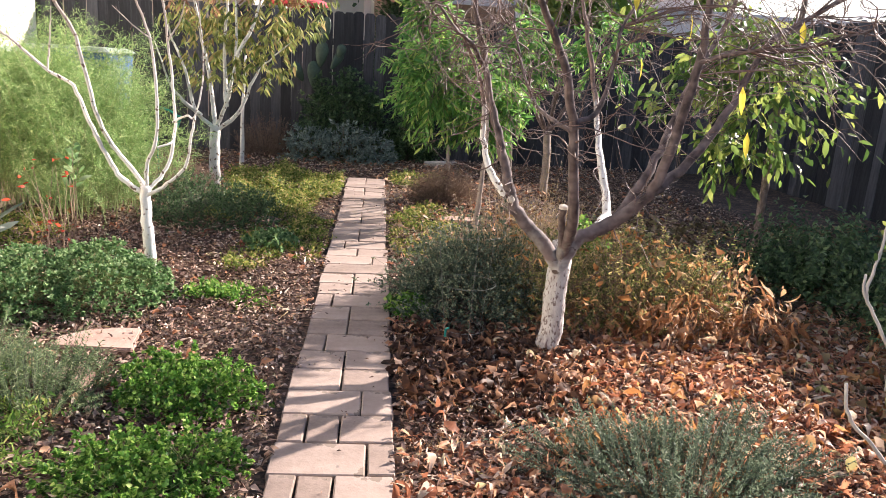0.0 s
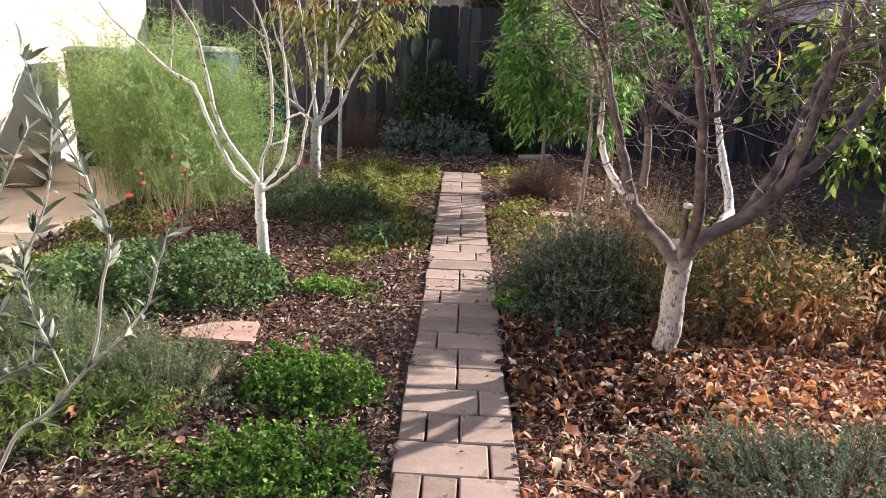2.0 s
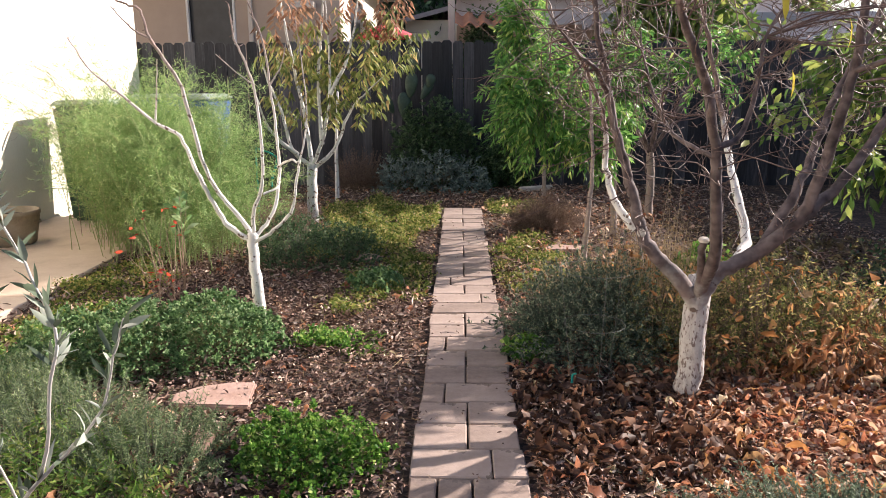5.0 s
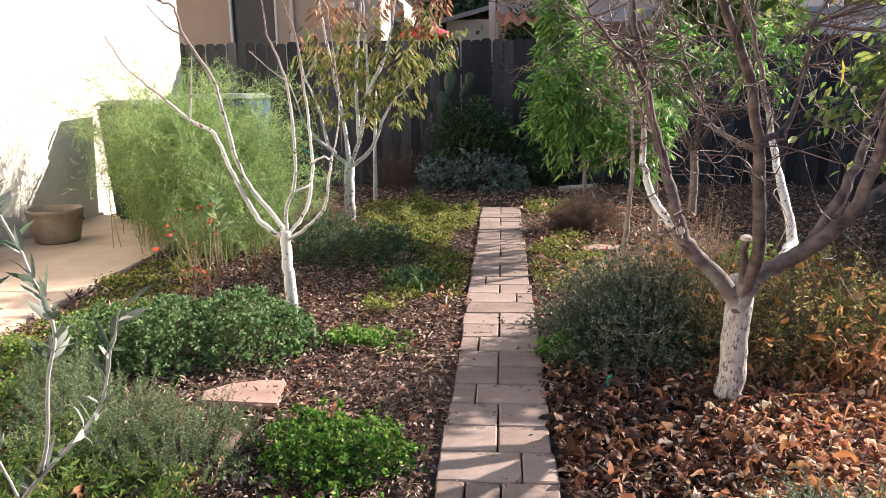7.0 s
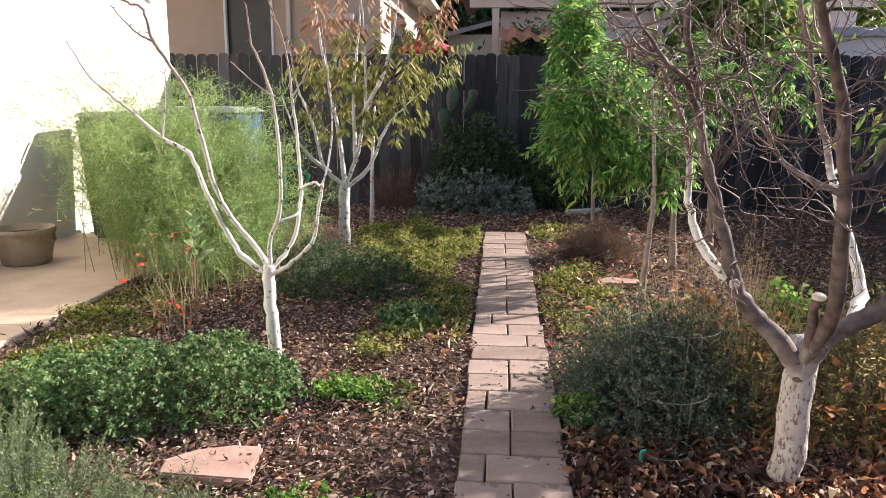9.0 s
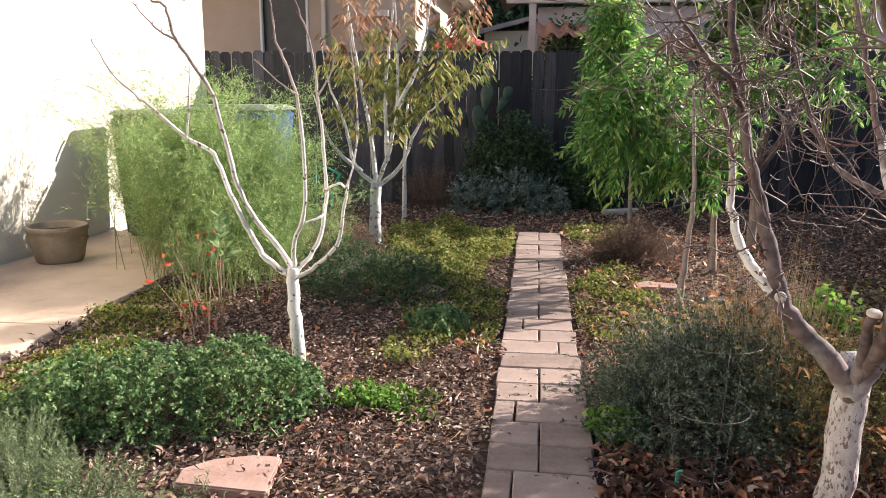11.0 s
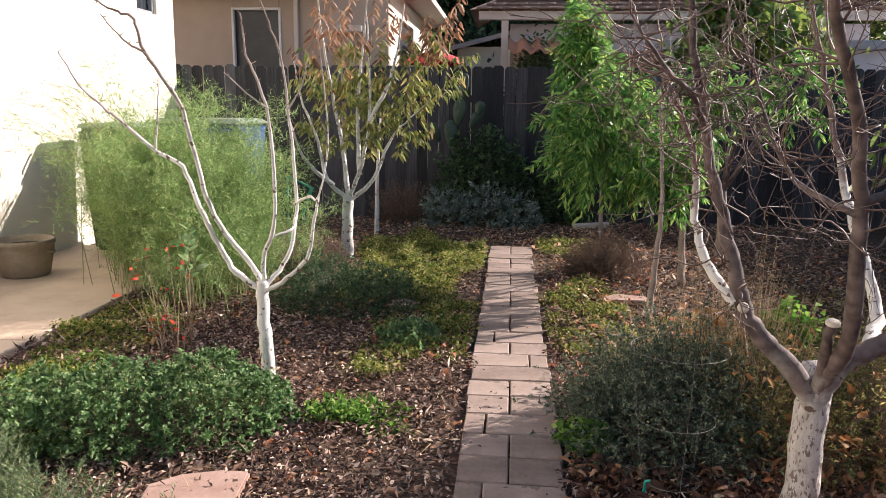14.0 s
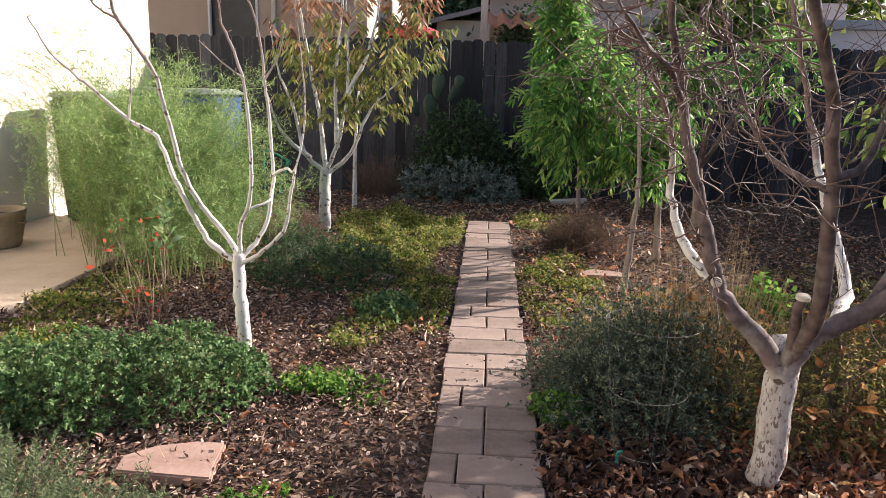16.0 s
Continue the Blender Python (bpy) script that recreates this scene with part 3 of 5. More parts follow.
side = fence("fence_right", 16.0, "weathered dark plank fence in shade beside the beds", 2.12)
side.location, side.rotation_euler = (RX, FY, 0), (0, 0, -math.pi / 2)

# ---- trees ----
WT = (-1.19, 3.95, -0.02)
wt = thing("young_fruit_tree", *WT, "small leafless fruit tree with white-painted trunk and branches", "tree")
limb(WT, [(-1.18, 3.95, -0.02), (-1.20, 3.96, 0.28), (-1.215, 3.98, 0.48), (-1.215, 3.98, 0.57)], 0.034, 0.030, WHITE_BARK, wt, "trunk", sides=12)
spurs = Geo()
for pts, r0, r1 in [
    ([(-1.21, 3.98, 0.52), (-1.35, 4.00, 0.61), (-1.43, 3.98, 0.75), (-1.50, 3.95, 0.93), (-1.59, 3.98, 1.12), (-1.72, 4.00, 1.19), (-1.87, 3.95, 1.34), (-1.94, 3.93, 1.40), (-2.03, 3.90, 1.50), (-2.12, 3.90, 1.65)], 0.019, 0.004),
    ([(-1.21, 3.99, 0.55), (-1.31, 4.05, 0.66), (-1.40, 4.00, 0.80), (-1.44, 3.90, 0.98), (-1.47, 3.82, 1.25), (-1.50, 3.78, 1.42), (-1.56, 3.66, 1.60), (-1.578, 3.62, 1.65), (-1.597, 3.60, 1.76), (-1.66, 3.60, 1.79), (-1.73, 3.60, 1.82), (-1.81, 3.60, 1.872)], 0.017, 0.004),
    ([(-1.21, 3.98, 0.56), (-1.19, 3.95, 0.71), (-1.13, 3.90, 0.84), (-1.11, 3.88, 1.07), (-1.13, 3.90, 1.34), (-1.18, 3.90, 1.52), (-1.23, 3.90, 1.64), (-1.24, 3.90, 1.74), (-1.25, 3.90, 1.82)], 0.014, 0.004),
    ([(-1.21, 3.97, 0.52), (-1.11, 3.95, 0.58), (-0.98, 3.92, 0.70), (-0.93, 3.90, 0.88), (-0.91, 3.90, 1.00)], 0.014, 0.009),
    ([(-1.20, 3.98, 0.55), (-1.11, 4.05, 0.68), (-1.07, 4.10, 0.92), (-1.08, 4.10, 1.15), (-1.10, 4.10, 1.37), (-1.12, 4.10, 1.59), (-1.17, 4.10, 1.77), (-1.23, 4.10, 1.92)], 0.014, 0.004),
    ([(-1.08, 4.10, 0.94), (-0.98, 4.00, 0.99), (-0.91, 3.90, 1.00), (-0.86, 3.90, 1.22), (-0.87, 3.90, 1.47), (-0.90, 3.90, 1.75)], 0.0085, 0.003),
    ([(-1.12, 3.90, 0.81), (-1.05, 3.95, 0.84), (-1.07, 4.08, 0.89)], 0.008, 0.007),
    ([(-1.73, 4.00, 1.19), (-1.70, 3.98, 1.36), (-1.67, 3.95, 1.54)], 0.007, 0.003),
    ([(-1.573, 3.63, 1.63), (-1.63, 3.62, 1.66), (-1.69, 3.61, 1.72), (-1.739, 3.60, 1.78)], 0.007, 0.003),
    ([(-1.13, 3.90, 1.40), (-1.20, 3.88, 1.45), (-1.32, 3.86, 1.56)], 0.006, 0.003),
    ([(-1.10, 4.10, 1.40), (-1.03, 4.08, 1.50), (-0.99, 4.06, 1.62)], 0.006, 0.003),
]:
    line = limb(WT, pts, r0 * 0.85, r1 * 0.7, YOUNG_BARK, wt, wobble=0.07)
    for e in line[len(line) // 3::3]:
        d = unit(rng.normal(size=3) + [0, 0, 0.4])
        tube(spurs, [e, e + d * rng.uniform(0.012, 0.03)], 0.0028, 0.0018, 5, 1)
tagged(part("spur_mass", spurs, TWIG, wt, "small brown buds and spurs"), kind="stuff")

BT = (1.0, 3.03, -0.02)
bt = thing("peach_tree", *BT, "large pruned peach tree with flaking white paint on its trunk", "tree")
limb(BT, [(0.995, 3.03, -0.04), (1.01, 3.03, 0.12), (1.02, 3.03, 0.34), (1.03, 3.03, 0.56)], 0.060, 0.052, FLAKED_BARK, bt, "trunk", sides=16, wobble=0.04)
BT_LIMBS = [
    ([(1.01, 2.99, 0.44), (0.90, 2.97, 0.59), (0.80, 2.97, 0.69), (0.73, 2.97, 0.82), (0.70, 2.98, 0.95), (0.66, 2.98, 1.08), (0.58, 2.95, 1.34), (0.51, 2.85, 1.59), (0.44, 2.75, 1.85)], 0.040, 0.012, FORK_BARK),
    ([(0.72, 2.97, 0.79), (0.65, 3.05, 0.88), (0.62, 3.15, 1.04), (0.60, 3.15, 1.25), (0.51, 3.10, 1.45), (0.39, 3.00, 1.62)], 0.021, 0.007, LIMB_BARK),
    ([(1.01, 2.97, 0.50), (0.97, 2.85, 0.66), (0.94, 2.75, 0.79)], 0.024, 0.020, FORK_BARK),
    ([(1.02, 2.97, 0.52), (0.98, 2.72, 0.77), (0.92, 2.60, 1.03), (0.89, 2.55, 1.19), (0.79, 2.40, 1.41), (0.67, 2.25, 1.58), (0.55, 2.05, 1.78)], 0.030, 0.014, FORK_BARK),
    ([(1.18, 3.02, 0.64), (1.28, 3.20, 0.71), (1.27, 3.35, 0.91), (1.30, 3.60, 1.10), (1.29, 3.75, 1.35), (1.22, 3.80, 1.68), (1.18, 3.85, 1.90)], 0.027, 0.010, LIMB_BARK),
    ([(1.00, 2.98, 0.46), (1.08, 2.97, 0.59), (1.23, 2.98, 0.68), (1.36, 2.95, 0.80), (1.42, 2.92, 0.91), (1.47, 2.85, 1.24), (1.49, 2.80, 1.49), (1.47, 2.75, 1.71), (1.43, 2.70, 1.90)], 0.042, 0.016, FORK_BARK),
    ([(1.38, 2.94, 0.83), (1.55, 3.00, 0.95), (1.70, 3.05, 1.12), (1.83, 3.10, 1.33), (1.95, 3.12, 1.56), (2.14, 3.12, 1.70), (2.35, 3.10, 1.84)], 0.028, 0.012, FORK_BARK),
    ([(1.26, 2.98, 0.70), (1.44, 3.10, 0.94), (1.56, 3.20, 1.15), (1.66, 3.25, 1.39), (1.79, 3.30, 1.61), (1.88, 3.30, 1.90)], 0.027, 0.011, FORK_BARK),
    ([(0.89, 2.55, 1.17), (1.00, 2.60, 1.22), (1.06, 2.65, 1.39), (1.10, 2.70, 1.57), (1.20, 2.70, 1.75)], 0.014, 0.006, FORK_BARK),
    ([(0.89, 2.56, 1.14), (0.80, 2.70, 1.20), (0.74, 2.75, 1.29), (0.68, 2.80, 1.48), (0.66, 2.8, 1.6)], 0.011, 0.004, FORK_BARK),
    ([(0.58, 2.95, 1.34), (0.50, 2.80, 1.45), (0.40, 2.70, 1.52), (0.28, 2.6, 1.66)], 0.013, 0.005, FORK_BARK),
    ([(1.49, 2.80, 1.45), (1.60, 2.60, 1.50), (1.75, 2.45, 1.52), (1.95, 2.35, 1.60)], 0.013, 0.004, FORK_BARK),
]
# upper limbs of the crown
BT_LIMBS += [
    ([(0.44, 2.75, 1.85), (0.36, 2.70, 2.15), (0.30, 2.68, 2.45)], 0.013, 0.004, FORK_BARK),
    ([(1.18, 3.85, 1.90), (1.12, 3.90, 2.25), (1.10, 3.92, 2.6)], 0.012, 0.004, FORK_BARK),
    ([(1.43, 2.70, 1.90), (1.45, 2.72, 2.2), (1.50, 2.75, 2.6)], 0.016, 0.005, FORK_BARK),
    ([(2.35, 3.10, 1.84), (2.50, 3.10, 2.1), (2.60, 3.12, 2.4)], 0.014, 0.005, FORK_BARK),
    ([(1.88, 3.30, 1.90), (1.95, 3.35, 2.2), (2.02, 3.40, 2.6)], 0.014, 0.005, FORK_BARK),
]
tw = Geo()
for pts, r0, r1, m in BT_LIMBS:
    line = limb(BT, pts, r0 * 0.92, r1 * 0.72, m, bt, sides=11, wobble=0.045)
    if len(line) < 12:
        continue
    for q in range(27):
        s = line[rng.integers(len(line) // 3, len(line))]
        d = unit(rng.normal(size=3) * [1, 1, 0.7] + [0, 0, 0.25])
        ln = rng.uniform(0.12, 0.48)
        bend = unit(rng.normal(size=3)) * ln * 0.16
        w1 = s + d * ln * 0.5 + bend
        w2 = s + d * ln + rng.normal(0, 0.05, 3) + [0, 0, 0.06]
        tube(tw, [s, s + d * ln * 0.25 - bend * 0.4, w1, w2], 0.0035, 0.0010, 4, 3)
        for h in range(4):
            e = w1 + (w2 - w1) * rng.uniform(-0.4, 0.9)
            f = unit(d + rng.normal(0, 0.9, 3))
            k = rng.uniform(0.05, 0.2)
            tube(tw, [e, e + f * k * 0.5 + rng.normal(0, 0.01, 3), e + f * k + [0, 0, 0.02]], 0.0018, 0.0006, 3, 2)
for q in range(46):
    pts = BT_LIMBS[(5, 6, 7, 3, 8, 11)[q % 6]][0]
    s0 = np.array(pts[-1 - q % 3]) - np.array(BT)
    a = rng.uniform(-1.2, 1.6)
    ln = rng.uniform(0.4, 0.85)
    d = np.array([math.cos(a), math.sin(a) * 0.6 - 0.2, 0.0])
    lift = rng.uniform(-0.1, 0.25)
    arc = [s0, s0 + d * ln * 0.35 + [0, 0, lift * 0.6], s0 + d * ln * 0.7 + [0, 0, lift * 0.5], s0 + d * ln + [0, 0, lift - 0.3 * ln]]
    line = tube(tw, arc, 0.004, 0.0011, 4, 4)
    for h in range(5):
        e = line[rng.integers(4, len(line))]
        f = unit(d + rng.normal(0, 0.8, 3))
        k = rng.uniform(0.06, 0.22)
        tube(tw, [e, e + f * k * 0.5, e + f * k + [0, 0, -0.02]], 0.0019, 0.0007, 3, 2)
tagged(part("twig_mass", tw, TWIG, bt, "fine reddish bare twigs"), kind="stuff")

def leafy_crown(t, centers, n, m, L, W, mat, twig_mat, droop, seed):
    """Twigs that leave each centre on all sides, hung with leaves."""
    lg, sg = Geo(), Geo()
    for c, (rx, ry, rz), k in centers:
        d = unit(rng.normal(size=(k, 3)))
        r = rng.uniform(0.45, 1.0, (k, 1)) ** 0.6
        B = np.array(c) + d * r * np.array([rx, ry, rz])
        A = np.array(c) + (B - np.array(c)) * 0.25 + np.array([0, 0, 0.10]) * rng.uniform(0, 1, (k, 1))
        sprigs(lg, sg, A, B, m, L, W, 0.15, 0.85, "lance", 0.002, 0.25, 0.04, droop)
    tagged(part("twig_mass", sg, twig_mat, t), kind="stuff")
    tagged(part("foliage", lg, mat, t), kind="stuff")

T2 = (-1.54, 7.4, -0.02)
t2 = thing("young_fruit_tree", *T2, "young fruit tree with white-painted trunk and yellowing red-tipped leaves", "tree")
limb(T2, [(-1.54, 7.4, -0.02), (-1.54, 7.4, 0.32), (-1.53, 7.4, 0.60)], 0.056, 0.05, WHITE_BARK, t2, "trunk", sides=12)
for pts in ([(-1.53, 7.4, 0.57), (-1.72, 7.38, 0.75), (-1.80, 7.35, 1.11), (-1.93, 7.3, 1.50), (-2.0, 7.3, 1.9)], [(-1.53, 7.4, 0.57), (-1.40, 7.35, 0.86), (-1.31, 7.3, 1.28), (-1.30, 7.3, 1.73), (-1.32, 7.3, 2.2)],
            [(-1.52, 7.4, 0.55), (-1.29, 7.4, 0.76), (-1.16, 7.4, 1.07), (-1.03, 7.4, 1.25), (-0.79, 7.4, 1.46)], [(-1.53, 7.4, 0.6), (-1.61, 7.5, 1.12), (-1.71, 7.5, 1.65), (-1.78, 7.45, 2.2), (-1.80, 7.42, 2.7)], [(-1.42, 7.4, 0.80), (-1.45, 7.5, 1.38), (-1.40, 7.5, 1.95), (-1.34, 7.5, 2.6)], [(-1.31, 7.3, 1.28), (-1.1, 7.28, 1.7), (-0.98, 7.25, 2.3)], [(-1.66, 7.36, 0.70), (-1.9, 7.25, 0.95), (-2.05, 7.2, 1.4)]):
    limb(T2, pts, 0.023, 0.005, TALL_PAINT, t2, wobble=0.06)
def shoots(t, n, boxes, m, L, W, low_mat, high_mat, split, seed):
    """Upright shoots with drooping leaves, those that reach high in a second colour."""
    q = np.random.default_rng(seed)
    A = []
    for c, sp, k in boxes:
        A.append(np.array(c) + np.clip(q.normal(size=(int(n * k), 3)), -1.35, 1.35) * sp)
    A = np.concatenate(A)
    out = A[:, :2] - A[:, :2].mean(0)
    B = A + np.concatenate([out * q.uniform(0.0, 0.25, (len(A), 1)) + q.normal(0, 0.10, out.shape), q.uniform(-0.05, 0.36, (len(A), 1))], 1)
    high = B[:, 2] + q.normal(0, 0.12, len(B)) > split
    sg = Geo()
    for pick, mat, nm, lab in ((~high, low_mat, "foliage", ""), (high, high_mat, "tip_foliage", "rust red leaves at the tips")):
        lg = Geo()
        sprigs(lg, sg, A[pick], B[pick], m, L, W, 0.05, 0.8, "lance", 0.002, 0.3, 0.0, 1.3)
        tagged(part(nm, lg, mat, t, lab), kind="stuff")
    tagged(part("twig_mass", sg, TWIG, t), kind="stuff")
shoots(t2, 150, [((0.08, 0.1, 1.35), (0.29, 0.22, 0.26), 0.42), ((0.45, 0.1, 1.40), (0.22, 0.18, 0.22), 0.25), ((0.78, 0.1, 1.85), (0.13, 0.15, 0.22), 0.22), ((0.14, 0.1, 1.75), (0.30, 0.2, 0.2), 0.24), ((0.15, 0.1, 2.05), (0.28, 0.18, 0.14), 0.07)], 13, 0.105, 0.027, L_AUTUMN, L_RUST, 2.08, 9)

T3 = (-1.55, 9.0, -0.02)
t3 = thing("sapling", *T3, "thin white-painted sapling beside the fence", "tree")
limb(T3, [(-1.55, 9.0, -0.02), (-1.54, 9.0, 0.6), (-1.50, 9.0, 1.3)], 0.03, 0.012, WHITE_BARK, t3, "trunk")

def peach_sapling(name, foot, lean, h, r, crowns, label):
    t = thing(name, *foot, label, "tree", "young peach trees")
    top = (foot[0] + lean[0], foot[1] + lean[1], h)
    limb(foot, [foot, (foot[0] + lean[0] * 0.5, foot[1] + lean[1] * 0.5, h * 0.4), top, (top[0] - 0.05, top[1] + 0.05, h * 1.8)], r, 0.008, BARK_PALE, t, "trunk", sides=9)
    leafy_crown(t, crowns, 0, 26, 0.080, 0.021, L_PEACH, TWIG, 0.6, 1)
    return t
peach_sapling("leafy_peach_tree", (0.94, 5.6, -0.02), (0.05, 0, 0), 0.85, 0.027, [((-0.28, 0.5, 1.25), (0.58, 0.5, 0.66), 185), ((-0.45, 0.8, 1.8), (0.25, 0.3, 0.65), 115), ((0.12, 0.4, 1.0), (0.42, 0.4, 0.40), 90)], "young peach tree with drooping bright green leaves")
peach_sapling("leafy_peach_tree", (1.41, 6.7, -0.02), (-0.04, 0, 0), 0.85, 0.035, [((0.1, 0.2, 1.4), (0.5, 0.5, 0.6), 90), ((0.9, 0.3, 1.55), (0.5, 0.4, 0.45), 35)], "young peach tree with drooping green leaves behind the path")
peach_sapling("leafy_peach_tree", (1.03, 9.1, -0.02), (-0.03, 0, 0), 0.8, 0.03, [((-0.15, 0, 1.2), (0.55, 0.5, 0.7), 120)], "young peach tree with drooping green leaves before the fence")

TB = (2.0, 7.8, -0.02)
tb = thing("bare_tree", *TB, "leafless twiggy tree with grey limbs before the fence", "tree")
limb(TB, [TB, (2.0, 7.8, 0.4), (1.98, 7.8, 0.7)], 0.045, 0.04, BARK_PALE, tb, "trunk")
bg = Geo()
for k in range(7):
    a = k * 0.9 + 0.3
    end = np.array([2.0 + 0.75 * math.cos(a), 7.8 + 0.6 * math.sin(a), 1.9 + 0.3 * math.sin(k * 2.1)])
    line = limb(TB, [(1.98, 7.8, 0.65), (1.98 + 0.3 * math.cos(a), 7.8 + 0.25 * math.sin(a), 1.15), tuple(end)], 0.024, 0.005, BARK, tb)
    for q in range(26):
        e = line[rng.integers(3, len(line))]
        d = unit(rng.normal(size=3) + [0, 0, 0.3])
        k2 = rng.uniform(0.15, 0.5)
        tube(bg, [e, e + d * k2 * 0.5 + rng.normal(0, 0.03, 3), e + d * k2], 0.004, 0.0012, 4, 2)
tagged(part("twig_mass", bg, TWIG, tb), kind="stuff")
RT = (3.03, 4.9, -0.02)
rt = thing("citrus_tree", *RT, "slender tree with pale trunk and sparse light green leaves", "tree")
limb(RT, [RT, (3.0, 4.88, 0.5), (2.98, 4.85, 1.2), (3.02, 4.8, 2.0), (2.9, 4.8, 2.5)], 0.036, 0.012, BARK, rt, "trunk")
leafy_crown(rt, [((-0.3, -0.3, 1.25), (1.0, 0.5, 0.55), 80), ((-0.45, -0.35, 1.55), (0.6, 0.4, 0.32), 75), ((-0.4, -0.2, 0.85), (0.6, 0.4, 0.3), 25)], 0, 8, 0.10, 0.038, L_CITRUS, TWIG, 0.7, 2)
yl = thing("yellow_leaf", 0, 0, 0, "large yellow leaves still hanging on the peach tree", "leaf")
for x, y, z, l in ((1.12, 2.5, 1.45, 0.10), (1.60, 2.6, 1.36, 0.12), (1.61, 2.52, 1.18, 0.11), (1.07, 2.5, 1.72, 0.11), (1.30, 2.5, 1.62, 0.11), (1.76, 2.5, 1.62, 0.09)):
    ge = Geo()
    leaves(ge, np.array([(x, y, z)]), np.array([(0.1, 0.0, -1.0)]), l, 0.03, 0.15)
    part("leaf_blade", ge, L_YELLOW, yl)

# ---- shrubs ----
clump_bush("oregano_bush", -1.66, 3.52, [(-0.32, -0.12, 0.33, 0.30, 0.26), (-0.02, -0.08, 0.34, 0.36, 0.30), (0.30, 0.04, 0.34, 0.33, 0.31), (0.48, 0.14, 0.20, 0.22, 0.22), (-0.50, -0.2, 0.18, 0.2, 0.15)], 1250, 15, 0.0205, 0.0145, L_OREGANO, STEM_GREEN, "wide rounded bush of small bright green leaves", fill=5, seed=1)
clump_bush("parsley_clump", -0.62, 2.47, [(-0.08, 0.0, 0.18, 0.17, 0.15), (0.12, -0.04, 0.16, 0.16, 0.13), (0.0, -0.16, 0.2, 0.14, 0.10)], 420, 15, 0.018, 0.014, L_PARSLEY, STEM_GREEN, "lush bright green parsley clump on the mulch", "herb", 3, 2, "lance", 0.28)
clump_bush("parsley_clump", -0.58, 1.83, [(-0.12, 0.0, 0.2, 0.16, 0.10), (0.12, 0.02, 0.17, 0.17, 0.11), (-0.02, -0.18, 0.24, 0.16, 0.09)], 400, 15, 0.018, 0.014, L_PARSLEY, STEM_GREEN, "low bright green parsley clump beside the path", "herb", 3, 3, "lance", 0.28)
shrub("rosemary_bush", -1.93, 2.86, 0.25, 0.22, 0.26, 150, 60, 0.020, 0.004, L_ROSEMARY, STEM_SAGE, "upright grey-green rosemary bush", "shrub", "needle", 0.15, 0.8, 0.85, seed=4)
shrub("rosemary_bush", -1.2, 2.35, 0.36, 0.34, 0.24, 260, 50, 0.020, 0.0042, L_ROSEMARY, STEM_SAGE, "sprawling grey-green rosemary bush", "shrub", "needle", 0.2, 0.9, 0.7, seed=5)
shrub("weed_clump", -1.55, 2.1, 0.55, 0.5, 0.15, 330, 16, 0.030, 0.010, L_WEED, STEM_GREEN, "loose yellow-green weeds among rosemary", "weeds", "lance", 0.25, seed=15, upright=0.6, lump=0.35)
shrub("weed_clump", -2.3, 2.3, 0.4, 0.5, 0.16, 300, 16, 0.030, 0.010, L_WEED, STEM_GREEN, "loose yellow-green weeds beside the patio", "weeds", "lance", 0.25, seed=16, upright=0.6, lump=0.35)
shrub("rosemary_bush", -1.62, 2.55, 0.4, 0.35, 0.26, 240, 50, 0.020, 0.0042, L_ROSEMARY, STEM_SAGE, "loose grey-green rosemary bush among weeds", "shrub", "needle", 0.2, 0.9, 0.8, seed=25)
shrub("thyme_bush", 1.22, 1.80, 0.56, 0.42, 0.23, 560, 52, 0.015, 0.006, L_THYME, STEM_SAGE, "low dark grey-green thyme bush among fallen leaves", "shrub", "needle", 0.1, 0.85, 0.95, seed=6, lump=0.25)
clump_bush("dark_shrub", -1.18, 5.78, [(-0.2, 0.0, 0.34, 0.45, 0.33), (0.2, -0.05, 0.32, 0.42, 0.27), (-0.02, -0.25, 0.36, 0.3, 0.2)], 750, 11, 0.026, 0.009, L_DARK, STEM_SAGE, "dark green rounded shrub behind the young tree", fill=5, seed=7, rough=0.12, open_up=0.8)
shrub("heather_bush", -1.85, 6.9, 0.5, 0.45, 0.34, 500, 30, 0.022, 0.005, L_HEATH, STEM_DRY, "brown dried-out bush at the young tree", "shrub", "needle", 0.2, 0.9, 0.2, seed=17)
clump_bush("mint_mound", 0.78, 3.80, [(-0.25, -0.08, 0.31, 0.44, 0.34), (0.0, 0.04, 0.34, 0.48, 0.40), (-0.06, -0.34, 0.32, 0.24, 0.20)], 2300, 11, 0.017, 0.008, L_MOUND, STEM_SAGE, "tangled grey-green herb mound under the peach tree", fill=4, seed=8, rough=0.23, open_up=0.8)
clump_bush("herb_mound", 1.55, 3.72, [(-0.42, -0.02, 0.36, 0.46, 0.39), (0.10, 0.02, 0.42, 0.45, 0.42), (0.42, -0.05, 0.30, 0.38, 0.33), (0.0, -0.28, 0.5, 0.24, 0.22)], 1700, 10, 0.019, 0.0085, L_HERB, STEM_DRY, "tangled yellowing herb mound with dry flower stalks", fill=4, seed=9, rough=0.16, open_up=0.8)
shrub("straw_tuft", 1.05, 3.95, 0.52, 0.48, 0.60, 620, 12, 0.020, 0.006, L_STRAW, STEM_STRAW, "dry straw-coloured flower stalks over the mound", "dry grass", upright=0.55, seed=18, lump=0.3, start=0.5, stem_r=0.0024)
shrub("straw_tuft", 1.6, 3.62, 0.62, 0.48, 0.52, 420, 14, 0.022, 0.006, L_STRAWGREEN, STEM_DRY, "sunlit yellow-green flower stalks over the herb mound", "dry grass", upright=0.7, seed=28, lump=0.35, start=0.55)
